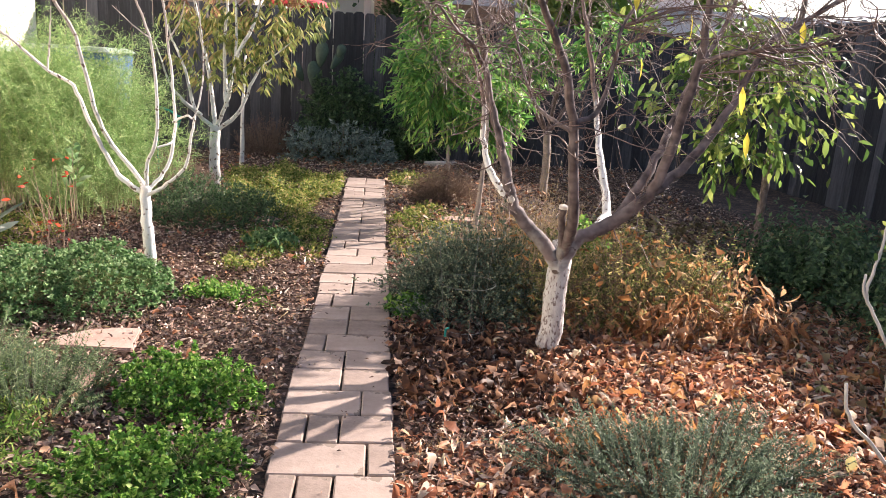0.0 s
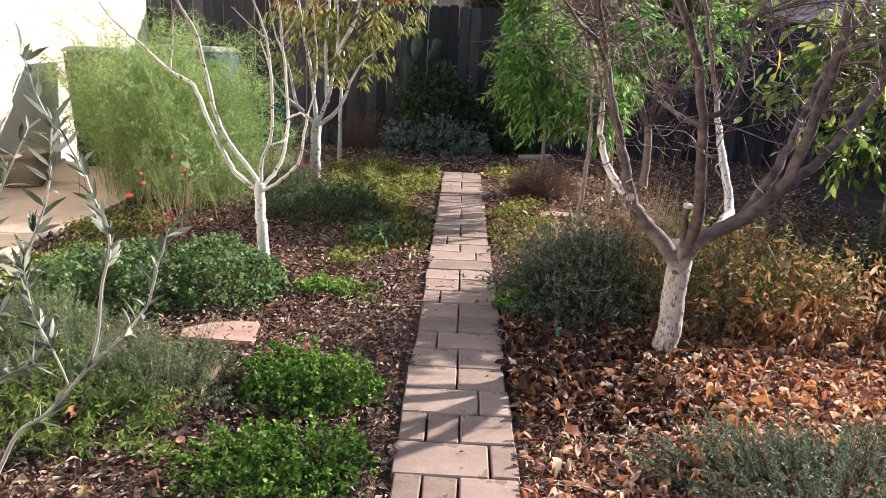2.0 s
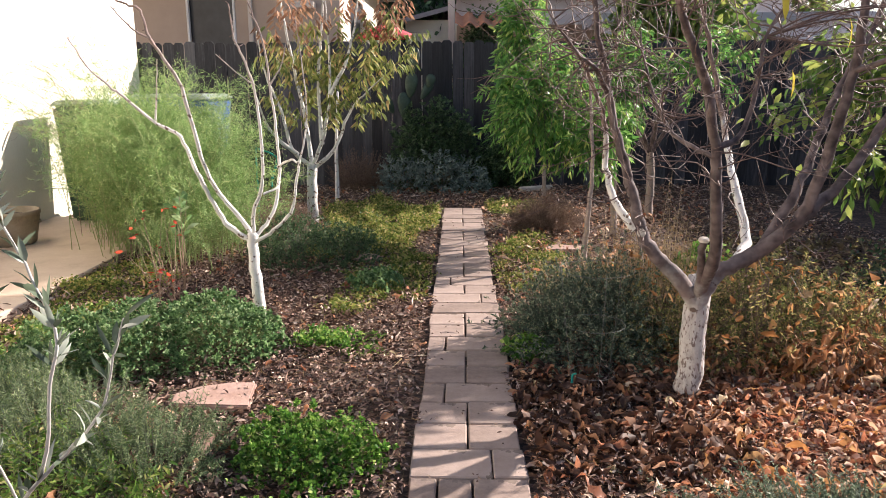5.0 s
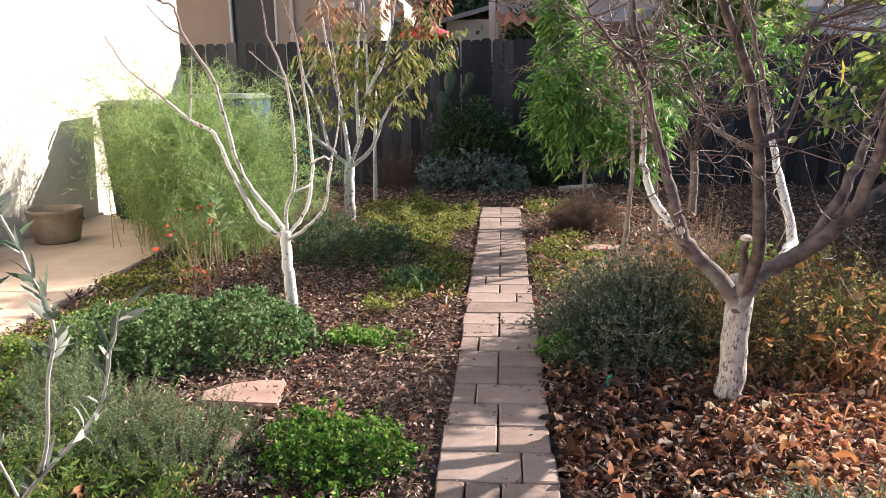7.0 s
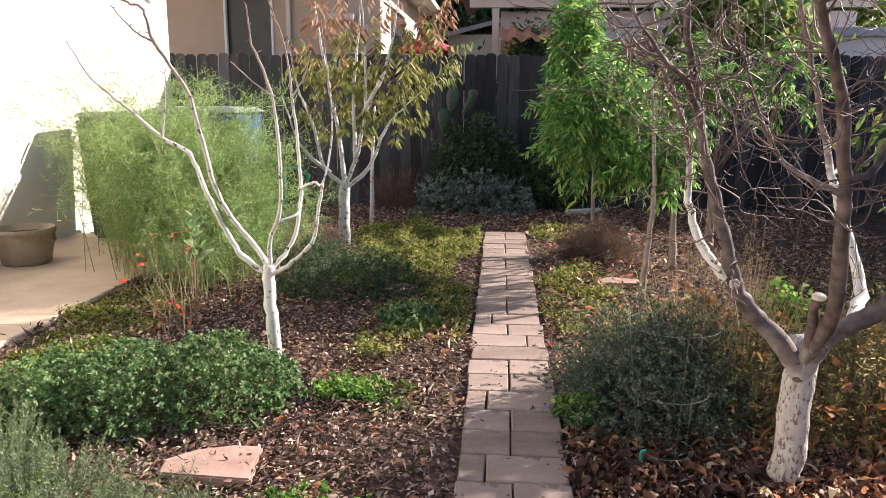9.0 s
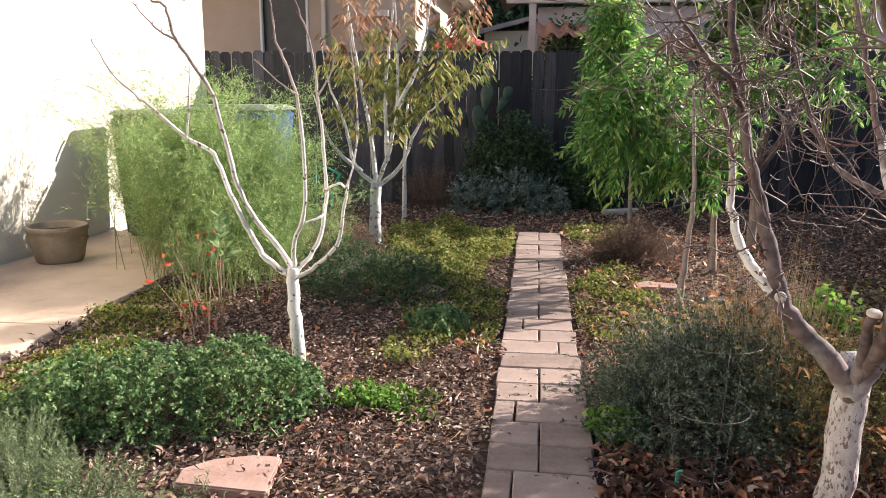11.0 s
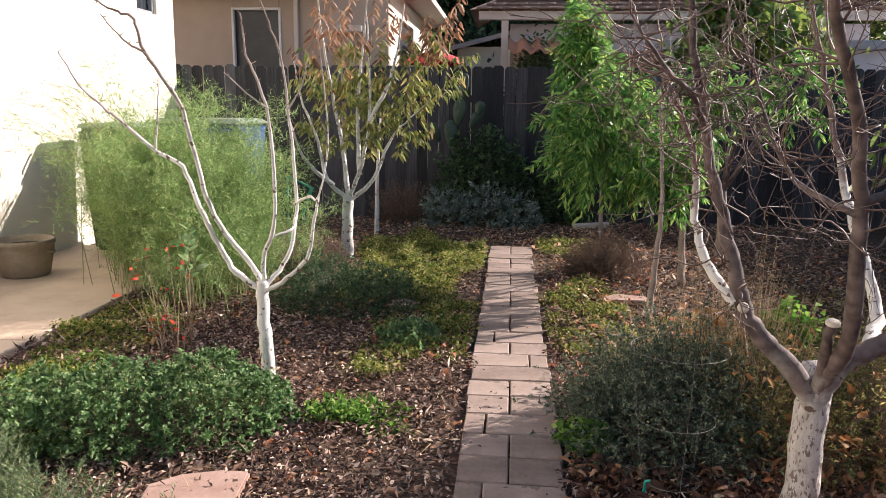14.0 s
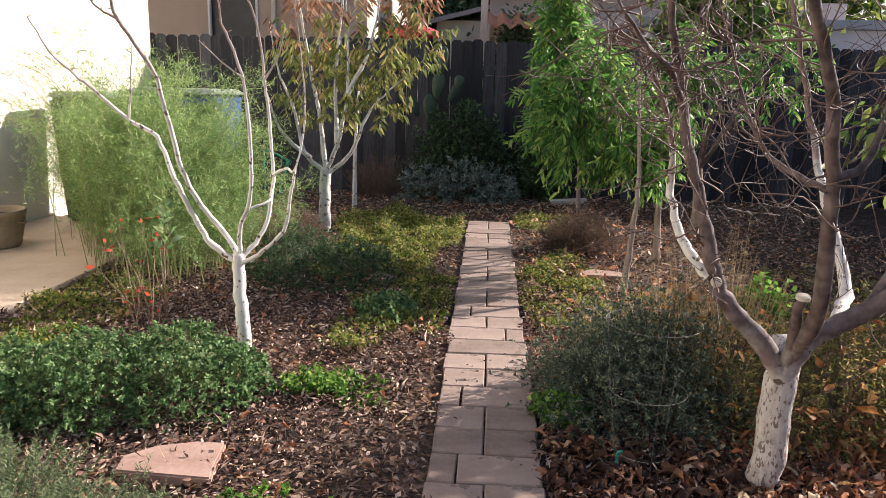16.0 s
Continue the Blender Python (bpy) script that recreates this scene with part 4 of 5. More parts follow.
shrub("heather_bush", 0.82, 7.1, 0.40, 0.4, 0.32, 700, 34, 0.022, 0.005, L_HEATH, STEM_DRY, "rounded brown dried-out bush beside the path", "shrub", "needle", 0.2, 0.9, 0.2, seed=10)
clump_bush("santolina_bush", -0.35, 9.72, [(-0.4, 0, 0.36, 0.3, 0.40), (0.05, -0.03, 0.38, 0.32, 0.46), (0.42, 0.0, 0.3, 0.3, 0.36)], 420, 12, 0.055, 0.017, L_GREY, STEM_DRY, "grey-green mounded bush before the fence", fill=3, seed=11, rough=0.12, open_up=1.0, shape="lance")
clump_bush("dark_shrub", -0.42, 9.98, [(-0.25, 0, 0.32, 0.24, 0.95), (0.1, -0.02, 0.34, 0.25, 1.12), (0.4, 0.0, 0.3, 0.24, 0.85)], 700, 12, 0.05, 0.024, L_DARK, STEM_SAGE, "tall dark green shrub against the fence", fill=3, seed=12, rough=0.12, open_up=0.8, shape="lance")
shrub("dark_shrub", 0.55, 10.0, 0.45, 0.25, 0.7, 350, 22, 0.05, 0.022, L_DARK, STEM_SAGE, "dark green shrub against the fence", seed=13)
shrub("heather_bush", -1.35, 9.9, 0.5, 0.3, 0.5, 350, 30, 0.03, 0.006, L_HEATH, STEM_DRY, "brown dried-out bush against the fence", "shrub", "needle", 0.2, 0.9, 0.3, seed=19)
shrub("dark_shrub", 3.2, 4.3, 0.55, 0.7, 0.45, 500, 20, 0.04, 0.02, L_DARK, STEM_SAGE, "dark leafy plants in the fence's shade", seed=20, lump=0.3)
shrub("dark_shrub", 3.2, 3.0, 0.5, 0.6, 0.5, 450, 20, 0.04, 0.02, L_DARK, STEM_SAGE, "dark leafy plants in the shade of the side fence", seed=21, lump=0.3)
shrub("mallow_plant", 1.75, 5.2, 0.2, 0.2, 0.22, 60, 10, 0.05, 0.04, L_PARSLEY, STEM_GREEN, "small light green leafy plant on the mulch", "herb", seed=22)
shrub("parsley_clump", 0.33, 3.55, 0.13, 0.16, 0.10, 60, 10, 0.045, 0.03, L_PARSLEY, STEM_GREEN, "small bright green plant leaning over the pavers", "herb", seed=23)
shrub("weed_clump", -0.62, 4.9, 0.2, 0.25, 0.12, 90, 14, 0.035, 0.025, L_OREGANO, STEM_GREEN, "small green weed on the mulch", "weeds", seed=24)

# asparagus ferns
def fern(x, y, n, reach, h, label, seed):
    t = thing("asparagus_fern", x, y, 0, label, "fern", "asparagus ferns beside the patio")
    g = np.random.default_rng(seed)
    lg, sg = Geo(), Geo()
    for k in range(n):
        a = g.uniform(0, 2 * np.pi)
        f = np.array([g.normal(0, 0.22), g.normal(0, 0.3), 0])
        out = np.array([math.cos(a), math.sin(a), 0]) * reach * g.uniform(0.2, 1)
        hh = h * (g.uniform(0.45, 1.0) if g.random() < 0.9 else g.uniform(1.0, 1.3))
        p = smooth_line([f, f + out * 0.25 + [0, 0, hh * 0.55], f + out * 0.65 + [0, 0, hh * 0.92], f + out * 1.1 + [0, 0, hh]], 5)
        tube(sg, [p[0], p[5], p[10], p[-1]], 0.0045, 0.001, 4, 3)
        s = p[g.integers(3, len(p), 46)] + g.normal(0, 0.03, (46, 3))
        e = s + unit(g.normal(size=(46, 3)) + [0, 0, 0.15]) * g.uniform(0.06, 0.22, (46, 1))
        sprigs(lg, None, s, e, 9, 0.036, 0.0046, 0.1, 0.8, "needle")
        leaves(lg, s, e - s, np.linalg.norm(e - s, axis=1), 0.002, 0.1, "needle")
    tagged(part("stem_mass", sg, STEM_GREEN, t), kind="stuff")
    tagged(part("foliage", lg, L_FERN, t), kind="stuff")
fern(-2.4, 6.1, 280, 0.62, 1.15, "tall feathery light green asparagus fern", 3)
fern(-2.85, 6.45, 270, 0.58, 1.22, "tall feathery light green asparagus fern in front of the bins", 4)
fern(-3.3, 6.9, 32, 0.45, 1.15, "tall feathery light green asparagus fern near the wall", 5)
fern(-2.15, 5.85, 45, 0.40, 0.68, "lower feathery light green asparagus fern", 7)
fern(-2.9, 6.7, 26, 1.15, 1.45, "sparse wispy arching asparagus stems", 6)

wisp = thing("asparagus_fern", -3.25, 6.75, 0, "thin yellowing asparagus stems arching towards the cream wall", "fern", "asparagus ferns beside the patio")
sg, lg = Geo(), Geo()
q = np.random.default_rng(77)
for k in range(34):
    f = np.array([q.normal(0, 0.12), q.normal(0, 0.2), 0])
    e = np.array([q.uniform(-0.95, -0.2), q.uniform(-0.9, 0.35), q.uniform(0.95, 1.62)])
    p = smooth_line([f, f * 0.7 + e * [0.2, 0.2, 0.5], f * 0.3 + e * [0.6, 0.6, 0.9], e, e + [q.uniform(-0.12, -0.02), q.uniform(-0.2, 0.0), q.uniform(-0.06, 0.06)]], 6)
    tube(sg, p[::3], 0.0035, 0.0008, 4, 2)
    a = p[q.integers(9, len(p), 11)]
    b = a + unit(q.normal(size=(11, 3)) + [-0.5, 0, 0.1]) * q.uniform(0.06, 0.2, (11, 1))
    strips(sg, a, b, 0.0010, -0.01)
    sprigs(lg, None, a, b, 7, 0.022, 0.0026, 0.2, 0.8, "needle")
tagged(part("stem_mass", sg, STEM_DRY, wisp), kind="stuff")
tagged(part("foliage", lg, L_COVER, wisp), kind="stuff")

# ground cover patches
def patch(x, y, rx, ry, h, n, mat, label, seed, L=0.026, W=0.016, m=8):
    t = thing("ground_cover", x, y, 0, label, "ground cover", kind="stuff")
    g = np.random.default_rng(seed)
    a, r = g.uniform(0, 2 * np.pi, n), np.sqrt(g.uniform(0, 1, n))
    k = 1 + 0.25 * np.sin(3 * a + seed) + 0.15 * np.sin(5 * a)
    A = np.stack([rx * r * np.cos(a) * k, ry * r * np.sin(a) * k, np.full(n, -0.02)], 1)
    lump = np.array([0.55 + 1.15 * noise.noise((px * 4 + seed, py * 4, 0)) for px, py in A[:, :2]])
    off = abs(A[:, 0] + x) > 0.25 + g.normal(0, 0.012, n)
    B = A + np.stack([g.normal(0, 0.04, n), g.normal(0, 0.04, n), h * np.clip(lump, 0.2, 1.3) * g.uniform(0.6, 1.2, n)], 1)
    off &= (abs(B[:, 0] + x) > 0.235) | (rng.random(n) < 0.12)
    lg = Geo()
    sprigs(lg, None, A[off], B[off], m, L, W, 0.3, 1.0, "diamond")
    tagged(part("foliage", lg, mat, t), kind="stuff")
patch(-0.85, 7.3, 0.6, 1.3, 0.13, 5200, L_COVER, "low yellow-green ground cover beside the path", 1)
patch(-0.55, 5.4, 0.34, 1.0, 0.08, 2600, L_COVER, "low green ground cover beside the path", 2)
patch(-0.68, 3.75, 0.22, 0.17, 0.09, 300, L_PARSLEY, "bright green low weed patch on the mulch", 4)
patch(1.25, 5.1, 0.5, 0.5, 0.05, 800, L_COVER, "sparse yellow-green weeds on the mulch", 9)
patch(0.52, 5.6, 0.32, 1.1, 0.06, 2000, L_COVER, "low yellow-green ground cover beside the path", 5)
patch(0.55, 8.3, 0.35, 0.5, 0.08, 800, L_COVER, "low green ground cover at the end of the path", 6)
patch(-2.5, 4.7, 0.30, 1.0, 0.07, 2600, L_COVER, "mossy green weeds beside the patio", 7)
patch(-2.25, 3.3, 0.4, 0.9, 0.10, 1300, L_WEED, "straggling green weeds beside the patio", 8)

# fallen leaves and bark chips
def litter(name, label, x0, x1, y0, y1, n, L, W, mat, z0=0.0, shape="lance", keep=None, curl=0.5):
    X, Y = rng.uniform(x0, x1, n), rng.uniform(y0, y1, n)
    P = np.stack([X, Y, (z0(X, Y) if callable(z0) else z0) + rng.uniform(-0.005, 0.03, n)], 1)
    ok = ~((abs(P[:, 0]) < 0.235) & (P[:, 1] < 8.4))
    if keep is not None:
        ok &= keep(P)
    P = P[ok]
    D = rng.normal(size=P.shape) * [1, 1, 0.38 if not callable(z0) else 0.8]
    g = Geo()
    ln = L * rng.uniform(0.5, 1.4, len(P))
    wd = ln * W / L * rng.uniform(0.6, 1.4, len(P))
    if shape == "curly":
        curly(g, P, D, ln, wd, curl)
    else:
        leaves(g, P, D, ln, wd, curl, shape, 0.11)
    tagged(part(name, g, mat, smooth=shape == "curly"), label, "leaf litter", kind="stuff")
def under_tree(P):
    edge = 1 - 0.75 * np.clip((np.hypot(P[:, 0] - 1.2, (P[:, 1] - 2.4) * 0.9) - 1.0) / 1.2, 0, 1)
    bare = 0.85 * np.clip((0.95 - P[:, 0]) / 0.25, 0, 1) * np.clip((P[:, 1] - 1.75) / 0.3, 0, 1)
    return rng.uniform(0, 1, len(P)) < edge * (1 - bare)
def mound_height(x, y):
    a = 1 - ((x - 0.76) / 0.53) ** 2 - ((y - 3.85) / 0.71) ** 2
    b = 1 - ((x - 1.55) / 0.68) ** 2 - ((y - 3.72) / 0.57) ** 2
    return np.maximum(0.50 * np.sqrt(np.clip(a, 0, 1)), 0.44 * np.sqrt(np.clip(b, 0, 1)))
litter("fallen_leaves", "curled orange and tan fallen leaves under the peach tree", 0.23, 3.6, 0.4, 3.75, 17000, 0.060, 0.025, L_LITTER, 0.004, "curly", under_tree, 0.8)
litter("leaf_crumbs", "small broken pieces of fallen leaves", 0.23, 3.4, 0.4, 3.75, 22000, 0.026, 0.010, L_LITTER, 0.0, "diamond", under_tree, 0.8)
litter("dry_leaves", "rust orange dry leaves piled on the herb mound", 1.3, 2.45, 2.95, 4.0, 150, 0.07, 0.028, L_RUSTLITTER, mound_height, "curly", lambda P: np.hypot((P[:, 0] - 1.9) / 0.5, (P[:, 1] - 3.4) / 0.42) < 1, 0.9)
litter("dry_leaves", "rust orange dry leaves caught on the herb mound", 0.4, 2.1, 3.2, 4.6, 330, 0.058, 0.026, L_RUSTLITTER, mound_height, "curly", lambda P: (mound_height(P[:, 0], P[:, 1]) > 0.12) & (P[:, 0] > 0.85), 0.9)
litter("fallen_leaves", "large bright orange leaves on top of the litter", 0.5, 2.9, 0.5, 3.3, 620, 0.075, 0.032, L_RUSTLITTER, 0.014, "curly", lambda P: P[:, 0] > 0.55 + 0.25 * (P[:, 1] - 1.0), 0.8)
def dead_leaves(x, y, lumps, n, L, W, label, seed):
    """Withered long leaves that hang down over one another."""
    t = thing("withered_plant", x, y, 0, label, "plant")
    q = np.random.default_rng(seed)
    lg, sg = Geo(), Geo()
    for dx, dy, rx, ry, h in lumps:
        d = unit(q.normal(size=(n, 3)))
        d[:, 2] = abs(d[:, 2])
        P = d * q.uniform(0.55, 1.05, (n, 1)) * [rx, ry, h] + [dx, dy, 0.05]
        D = d * [1.0, 1.0, 0.1] * 0.7 + q.normal(0, 0.45, (n, 3)) + [0, 0, -0.65]
        ln = L * q.uniform(0.5, 1.3, n)
        curly(lg, P, D, ln, ln * W / L * q.uniform(0.5, 1.3, n), 0.8, 1.0)
        strips(sg, np.tile([dx, dy, 0.0], (n // 4, 1)) + q.normal(0, 0.05, (n // 4, 3)) * [1, 1, 0], P[:n // 4], 0.003)
    tagged(part("stem_mass", sg, STEM_DRY, t), kind="stuff")
    tagged(part("foliage", lg, L_WITHERED, t, smooth=True), kind="stuff")
dead_leaves(2.08, 3.42, [(0.0, 0.05, 0.28, 0.26, 0.42), (-0.3, -0.22, 0.30, 0.14, 0.22), (0.12, -0.2, 0.25, 0.16, 0.24)], 170, 0.092, 0.026, "withered plant with drooping orange leaves at the mound", 51)
dead_leaves(1.35, 3.32, [(-0.05, 0.0, 0.35, 0.12, 0.16), (0.35, -0.05, 0.3, 0.12, 0.18)], 90, 0.075, 0.022, "withered orange leaves hanging at the mound's foot", 52)
# Dark leaves laid where trunk and mound cast shadow; the shade is their colour.
litter("shadow_brown_leaves", "leaves coloured dark brown for the trunk's and mound's shadow beside the path", 0.23, 1.3, 2.25, 3.3, 1900, 0.062, 0.032, L_SHADOWLEAF, 0.008, "curly", lambda P: P[:, 0] < 0.55 + 0.4 * (P[:, 1] - 1.5) + rng.normal(0, 0.12, len(P)), 0.8)
litter("shaded_leaves", "brown leaves coloured dull for the shade of the side fence", 2.1, 5.3, 0.8, 6.5, 5200, 0.075, 0.036, L_SHADELITTER, 0.0, "curly", None, 0.7)
litter("bark_mulch", "brown bark mulch and leaf crumbs on the soil", -2.9, 3.9, 0.3, 10.2, 60000, 0.034, 0.012, L_CHIP, 0.0, "diamond")
litter("bark_mulch", "finer brown bark mulch on the nearer soil", -2.6, 2.2, 0.9, 5.6, 60000, 0.026, 0.012, L_CHIP, 0.0, "diamond")
litter("bark_shreds", "long shreds of bark among the mulch", -2.9, 3.6, 0.3, 10.0, 22000, 0.055, 0.008, L_CHIP, 0.0, "diamond")
litter("dry_straw", "thin dry stalks lying on the mulch", -2.7, 3.5, 0.5, 9.8, 9000, 0.07, 0.003, L_STRAW, 0.0, "needle")
litter("scattered_leaves", "scattered dry brown leaves on the mulch", -2.6, 3.5, 1.0, 9.8, 6500, 0.058, 0.030, L_LITTER, 0.0, "curly", lambda P: rng.uniform(0, 1, len(P)) < 0.35 + 0.5 * (abs(P[:, 0] - 0.9) < 0.8), 0.7)

n = 2600
X = np.where(rng.random(n) < 0.8, rng.choice([-1, 1], n) * rng.uniform(0.19, 0.228, n), rng.uniform(-0.21, 0.21, n))
Y = rng.uniform(0.5, 8.3, n)
keep = np.array([noise.noise((a * 5, b * 3, 7.0)) > 0.12 for a, b in zip(X, Y)])
g = Geo()
P = np.stack([X, Y, np.full(n, 0.016)], 1)[keep]
leaves(g, P, rng.normal(size=P.shape) * [1, 1, 0.15], rng.uniform(0.008, 0.03, len(P)), rng.uniform(0.004, 0.012, len(P)), 0.4, "diamond")
tagged(part("path_crumbs", g, L_CHIP), "crumbs of bark and leaf on the pavers", "leaf litter", kind="stuff")

# ---- things on the patio ----
TERRACOTTA = surface("weathered_terracotta", [(0.2, (0.20, 0.15, 0.10)), (0.5, (0.33, 0.26, 0.18)), (0.8, (0.44, 0.37, 0.28))], 6, 0.85, 0.5, 60)
BIN_BLUE = surface("blue_plastic", [(0.2, (0.03, 0.08, 0.26)), (0.8, (0.06, 0.14, 0.38))], 5, 0.5, 0.1, 60)
BIN_GREEN = surface("green_plastic", [(0.2, (0.03, 0.07, 0.04)), (0.8, (0.07, 0.13, 0.08))], 5, 0.45, 0.1, 60)
BIN_LID = surface("dusty_lid", [(0.2, (0.20, 0.25, 0.20)), (0.8, (0.36, 0.41, 0.35))], 4, 0.5, 0.1, 50)
STEEL = surface("galvanised_wire", [(0.2, (0.16, 0.16, 0.15)), (0.8, (0.28, 0.28, 0.26))], 20, 0.7, 0.05, 90, metal=0.7)
TEAL = surface("teal_plastic", [(0.2, (0.01, 0.28, 0.22)), (0.8, (0.03, 0.42, 0.34))], 10, 0.45, 0.05, 90)
CACTUS = surface("cactus_skin", [(0.2, (0.021, 0.042, 0.025)), (0.5, (0.042, 0.070, 0.042)), (0.8, (0.077, 0.112, 0.077))], 12, 0.55, 0.4, 40)
CUT = surface("cut_wood", [(0.2, (0.50, 0.42, 0.34)), (0.8, (0.72, 0.66, 0.58))], 20, 0.8, 0.2, 80)


def turned(profile, sides=28):
    """A solid of revolution from (radius, height) pairs."""
    g = Geo()
    n = len(profile)
    a = np.linspace(0, 2 * np.pi, sides, endpoint=False)
    V = [(r * math.cos(t), r * math.sin(t), z) for r, z in profile for t in a]
    F = [[i * sides + k, i * sides + (k + 1) % sides, (i + 1) * sides + (k + 1) % sides, (i + 1) * sides + k] for i in range(n - 1) for k in range(sides)]
    g.add(V, [F])
    return g

def pot(x, y, r, h, label):
    t = thing("plant_pot", x, y, 0.03, label, "plant pot", "pots on the patio")
    part("bowl", turned([(0.001, 0), (r * 0.72, 0), (r * 0.78, 0.02), (r * 0.95, h * 0.75), (r * 0.96, h * 0.86), (r, h * 0.88), (r, h), (r * 0.9, h), (r * 0.86, h * 0.8), (0.001, h * 0.8)]), TERRACOTTA, t, smooth=True)
    part("potting_soil", turned([(0.001, h * 0.82), (r * 0.87, h * 0.82)]), SOIL, t, "dry brown potting soil")
    for k in (-1, 1):
        g = Geo()
        tube(g, [(k * r * 0.97, -0.05, h * 0.7), (k * (r + 0.02), 0, h * 0.66), (k * r * 0.97, 0.05, h * 0.7)], 0.008, 0.008, 6, 3)
        part("handle", g, TERRACOTTA, t)
pot(-3.98, 6.22, 0.24, 0.30, "shallow brown terracotta pot on the patio by the wall")
pot(-4.12, 5.30, 0.20, 0.32, "dark round pot on the patio by the wall")

def wheeled_bin(x, y, w, d, h, mat, label, turn):
    t = thing("wheeled_bin", x, y, 0.03, label, "rubbish bin", "bins by the wall")
    t.rotation_euler = (0, 0, turn)
    bm = bmesh.new()
    bmesh.ops.create_cube(bm, size=1.0)
    for v in bm.verts:
        k = 1.0 if v.co.z > 0 else 0.78
        v.co = Vector((v.co.x * w * k, v.co.y * d * k, (v.co.z + 0.5) * h))
    bmesh.ops.bevel(bm, geom=bm.edges[:], offset=0.03, segments=2, affect='EDGES')
    part("body", bm, mat, t)
    bm = bmesh.new()
    bmesh.ops.create_cube(bm, size=1.0)
    for v in bm.verts:
        k = 1.07 if v.co.z < 0 else 0.9
        v.co = Vector((v.co.x * w * k, v.co.y * d * k, h + 0.025 + v.co.z * 0.05))
    bmesh.ops.bevel(bm, geom=bm.edges[:], offset=0.015, segments=2, affect='EDGES')
    lid = part("lid", bm, BIN_LID, t, "dusty pale green lid")
    ge = Geo()
    tube(ge, [(-w * 0.25, -d * 0.54, h + 0.02), (-w * 0.2, -d * 0.58, h + 0.015), (w * 0.2, -d * 0.58, h + 0.015), (w * 0.25, -d * 0.54, h + 0.02)], 0.012, 0.012, 8, 2)
    part("lid_grip", ge, BIN_LID, lid)
    for k in (-1, 1):
        g = turned([(0.001, -0.02), (0.09, -0.02), (0.1, -0.01), (0.1, 0.01), (0.09, 0.02), (0.001, 0.02)], 16)
        o = part("wheel", g, BIN_GREEN, t, "black wheel")
        o.location, o.rotation_euler = (k * w * 0.42, d * 0.42, 0.1), (0, math.pi / 2, 0)
        part("hub", turned([(0.001, -0.026), (0.03, -0.026), (0.035, 0.0), (0.03, 0.026), (0.001, 0.026)], 12), BIN_LID, o)
    g = Geo()
    tube(g, [(-w * 0.4, d * 0.5, h - 0.06), (-w * 0.38, d * 0.5 + 0.06, h - 0.03), (w * 0.38, d * 0.5 + 0.06, h - 0.03), (w * 0.4, d * 0.5, h - 0.06)], 0.014, 0.014, 8, 3)
    part("handle", g, mat, t)
wheeled_bin(-3.81, 7.56, 0.54, 0.60, 1.17, BIN_GREEN, "dark green wheeled bin against the cream wall", 0.05)
wheeled_bin(-2.96, 7.74, 0.86, 0.74, 1.22, BIN_BLUE, "blue wheeled bin with a dusty lid behind the fern", -0.04)

# ---- small garden things ----
def flagstone(x, y, outline, h, label, z=0.0, tilt=0.0):
    bm = bmesh.new()
    low = [bm.verts.new((px - x, py - y, -0.01)) for px, py in outline]
    f = bm.faces.new(low)
    up = bmesh.ops.extrude_face_region(bm, geom=[f])["geom"]
    bmesh.ops.translate(bm, vec=(0, 0, h + 0.01), verts=[v for v in up if isinstance(v, bmesh.types.BMVert)])
    bmesh.ops.recalc_face_normals(bm, faces=bm.faces)
    bmesh.ops.bevel(bm, geom=bm.edges[:], offset=0.007, segments=2, affect='EDGES')
    o = part("flagstone", bm, FLAG)
    o.location, o.rotation_euler = (x, y, z), (tilt, 0, 0)
    tagged(o, label, "flagstone", "flagstones on the mulch")
flagstone(-1.12, 2.92, [(-1.31, 2.85), (-0.95, 2.83), (-0.97, 2.92), (-0.99, 3.10), (-1.10, 3.10), (-1.24, 3.05), (-1.33, 2.96)], 0.035, "irregular pink flagstone lying on the mulch")
flagstone(-0.78, 5.68, [(-0.88, 5.60), (-0.72, 5.60), (-0.67, 5.72), (-0.74, 5.80), (-0.87, 5.76)], 0.04, "small pale flagstone among ground cover")
flagstone(0.86, 6.08, [(0.72, 6.0), (1.0, 6.0), (1.03, 6.14), (0.8, 6.2), (0.71, 6.1)], 0.03, "pink flagstone lying beside the young tree")
flagstone(-0.5, 8.15, [(-0.62, 8.06), (-0.38, 8.08), (-0.38, 8.22), (-0.6, 8.24)], 0.04, "flat flagstone near the end of the path")
flagstone(-1.08, 2.5, [(-1.16, 2.45), (-1.05, 2.43), (-1.0, 2.52), (-1.08, 2.58), (-1.15, 2.55)], 0.06, "small pale rock among the rosemary")
bm = slab(0.5, 0.07, 0.07, 0.015)
o = part("timber_edging", bm, CUT)
o.location, o.rotation_euler = (0.98, 9.72, -0.01), (0, 0, 0.45)
tagged(o, "short weathered timber edging on the ground", "timber")

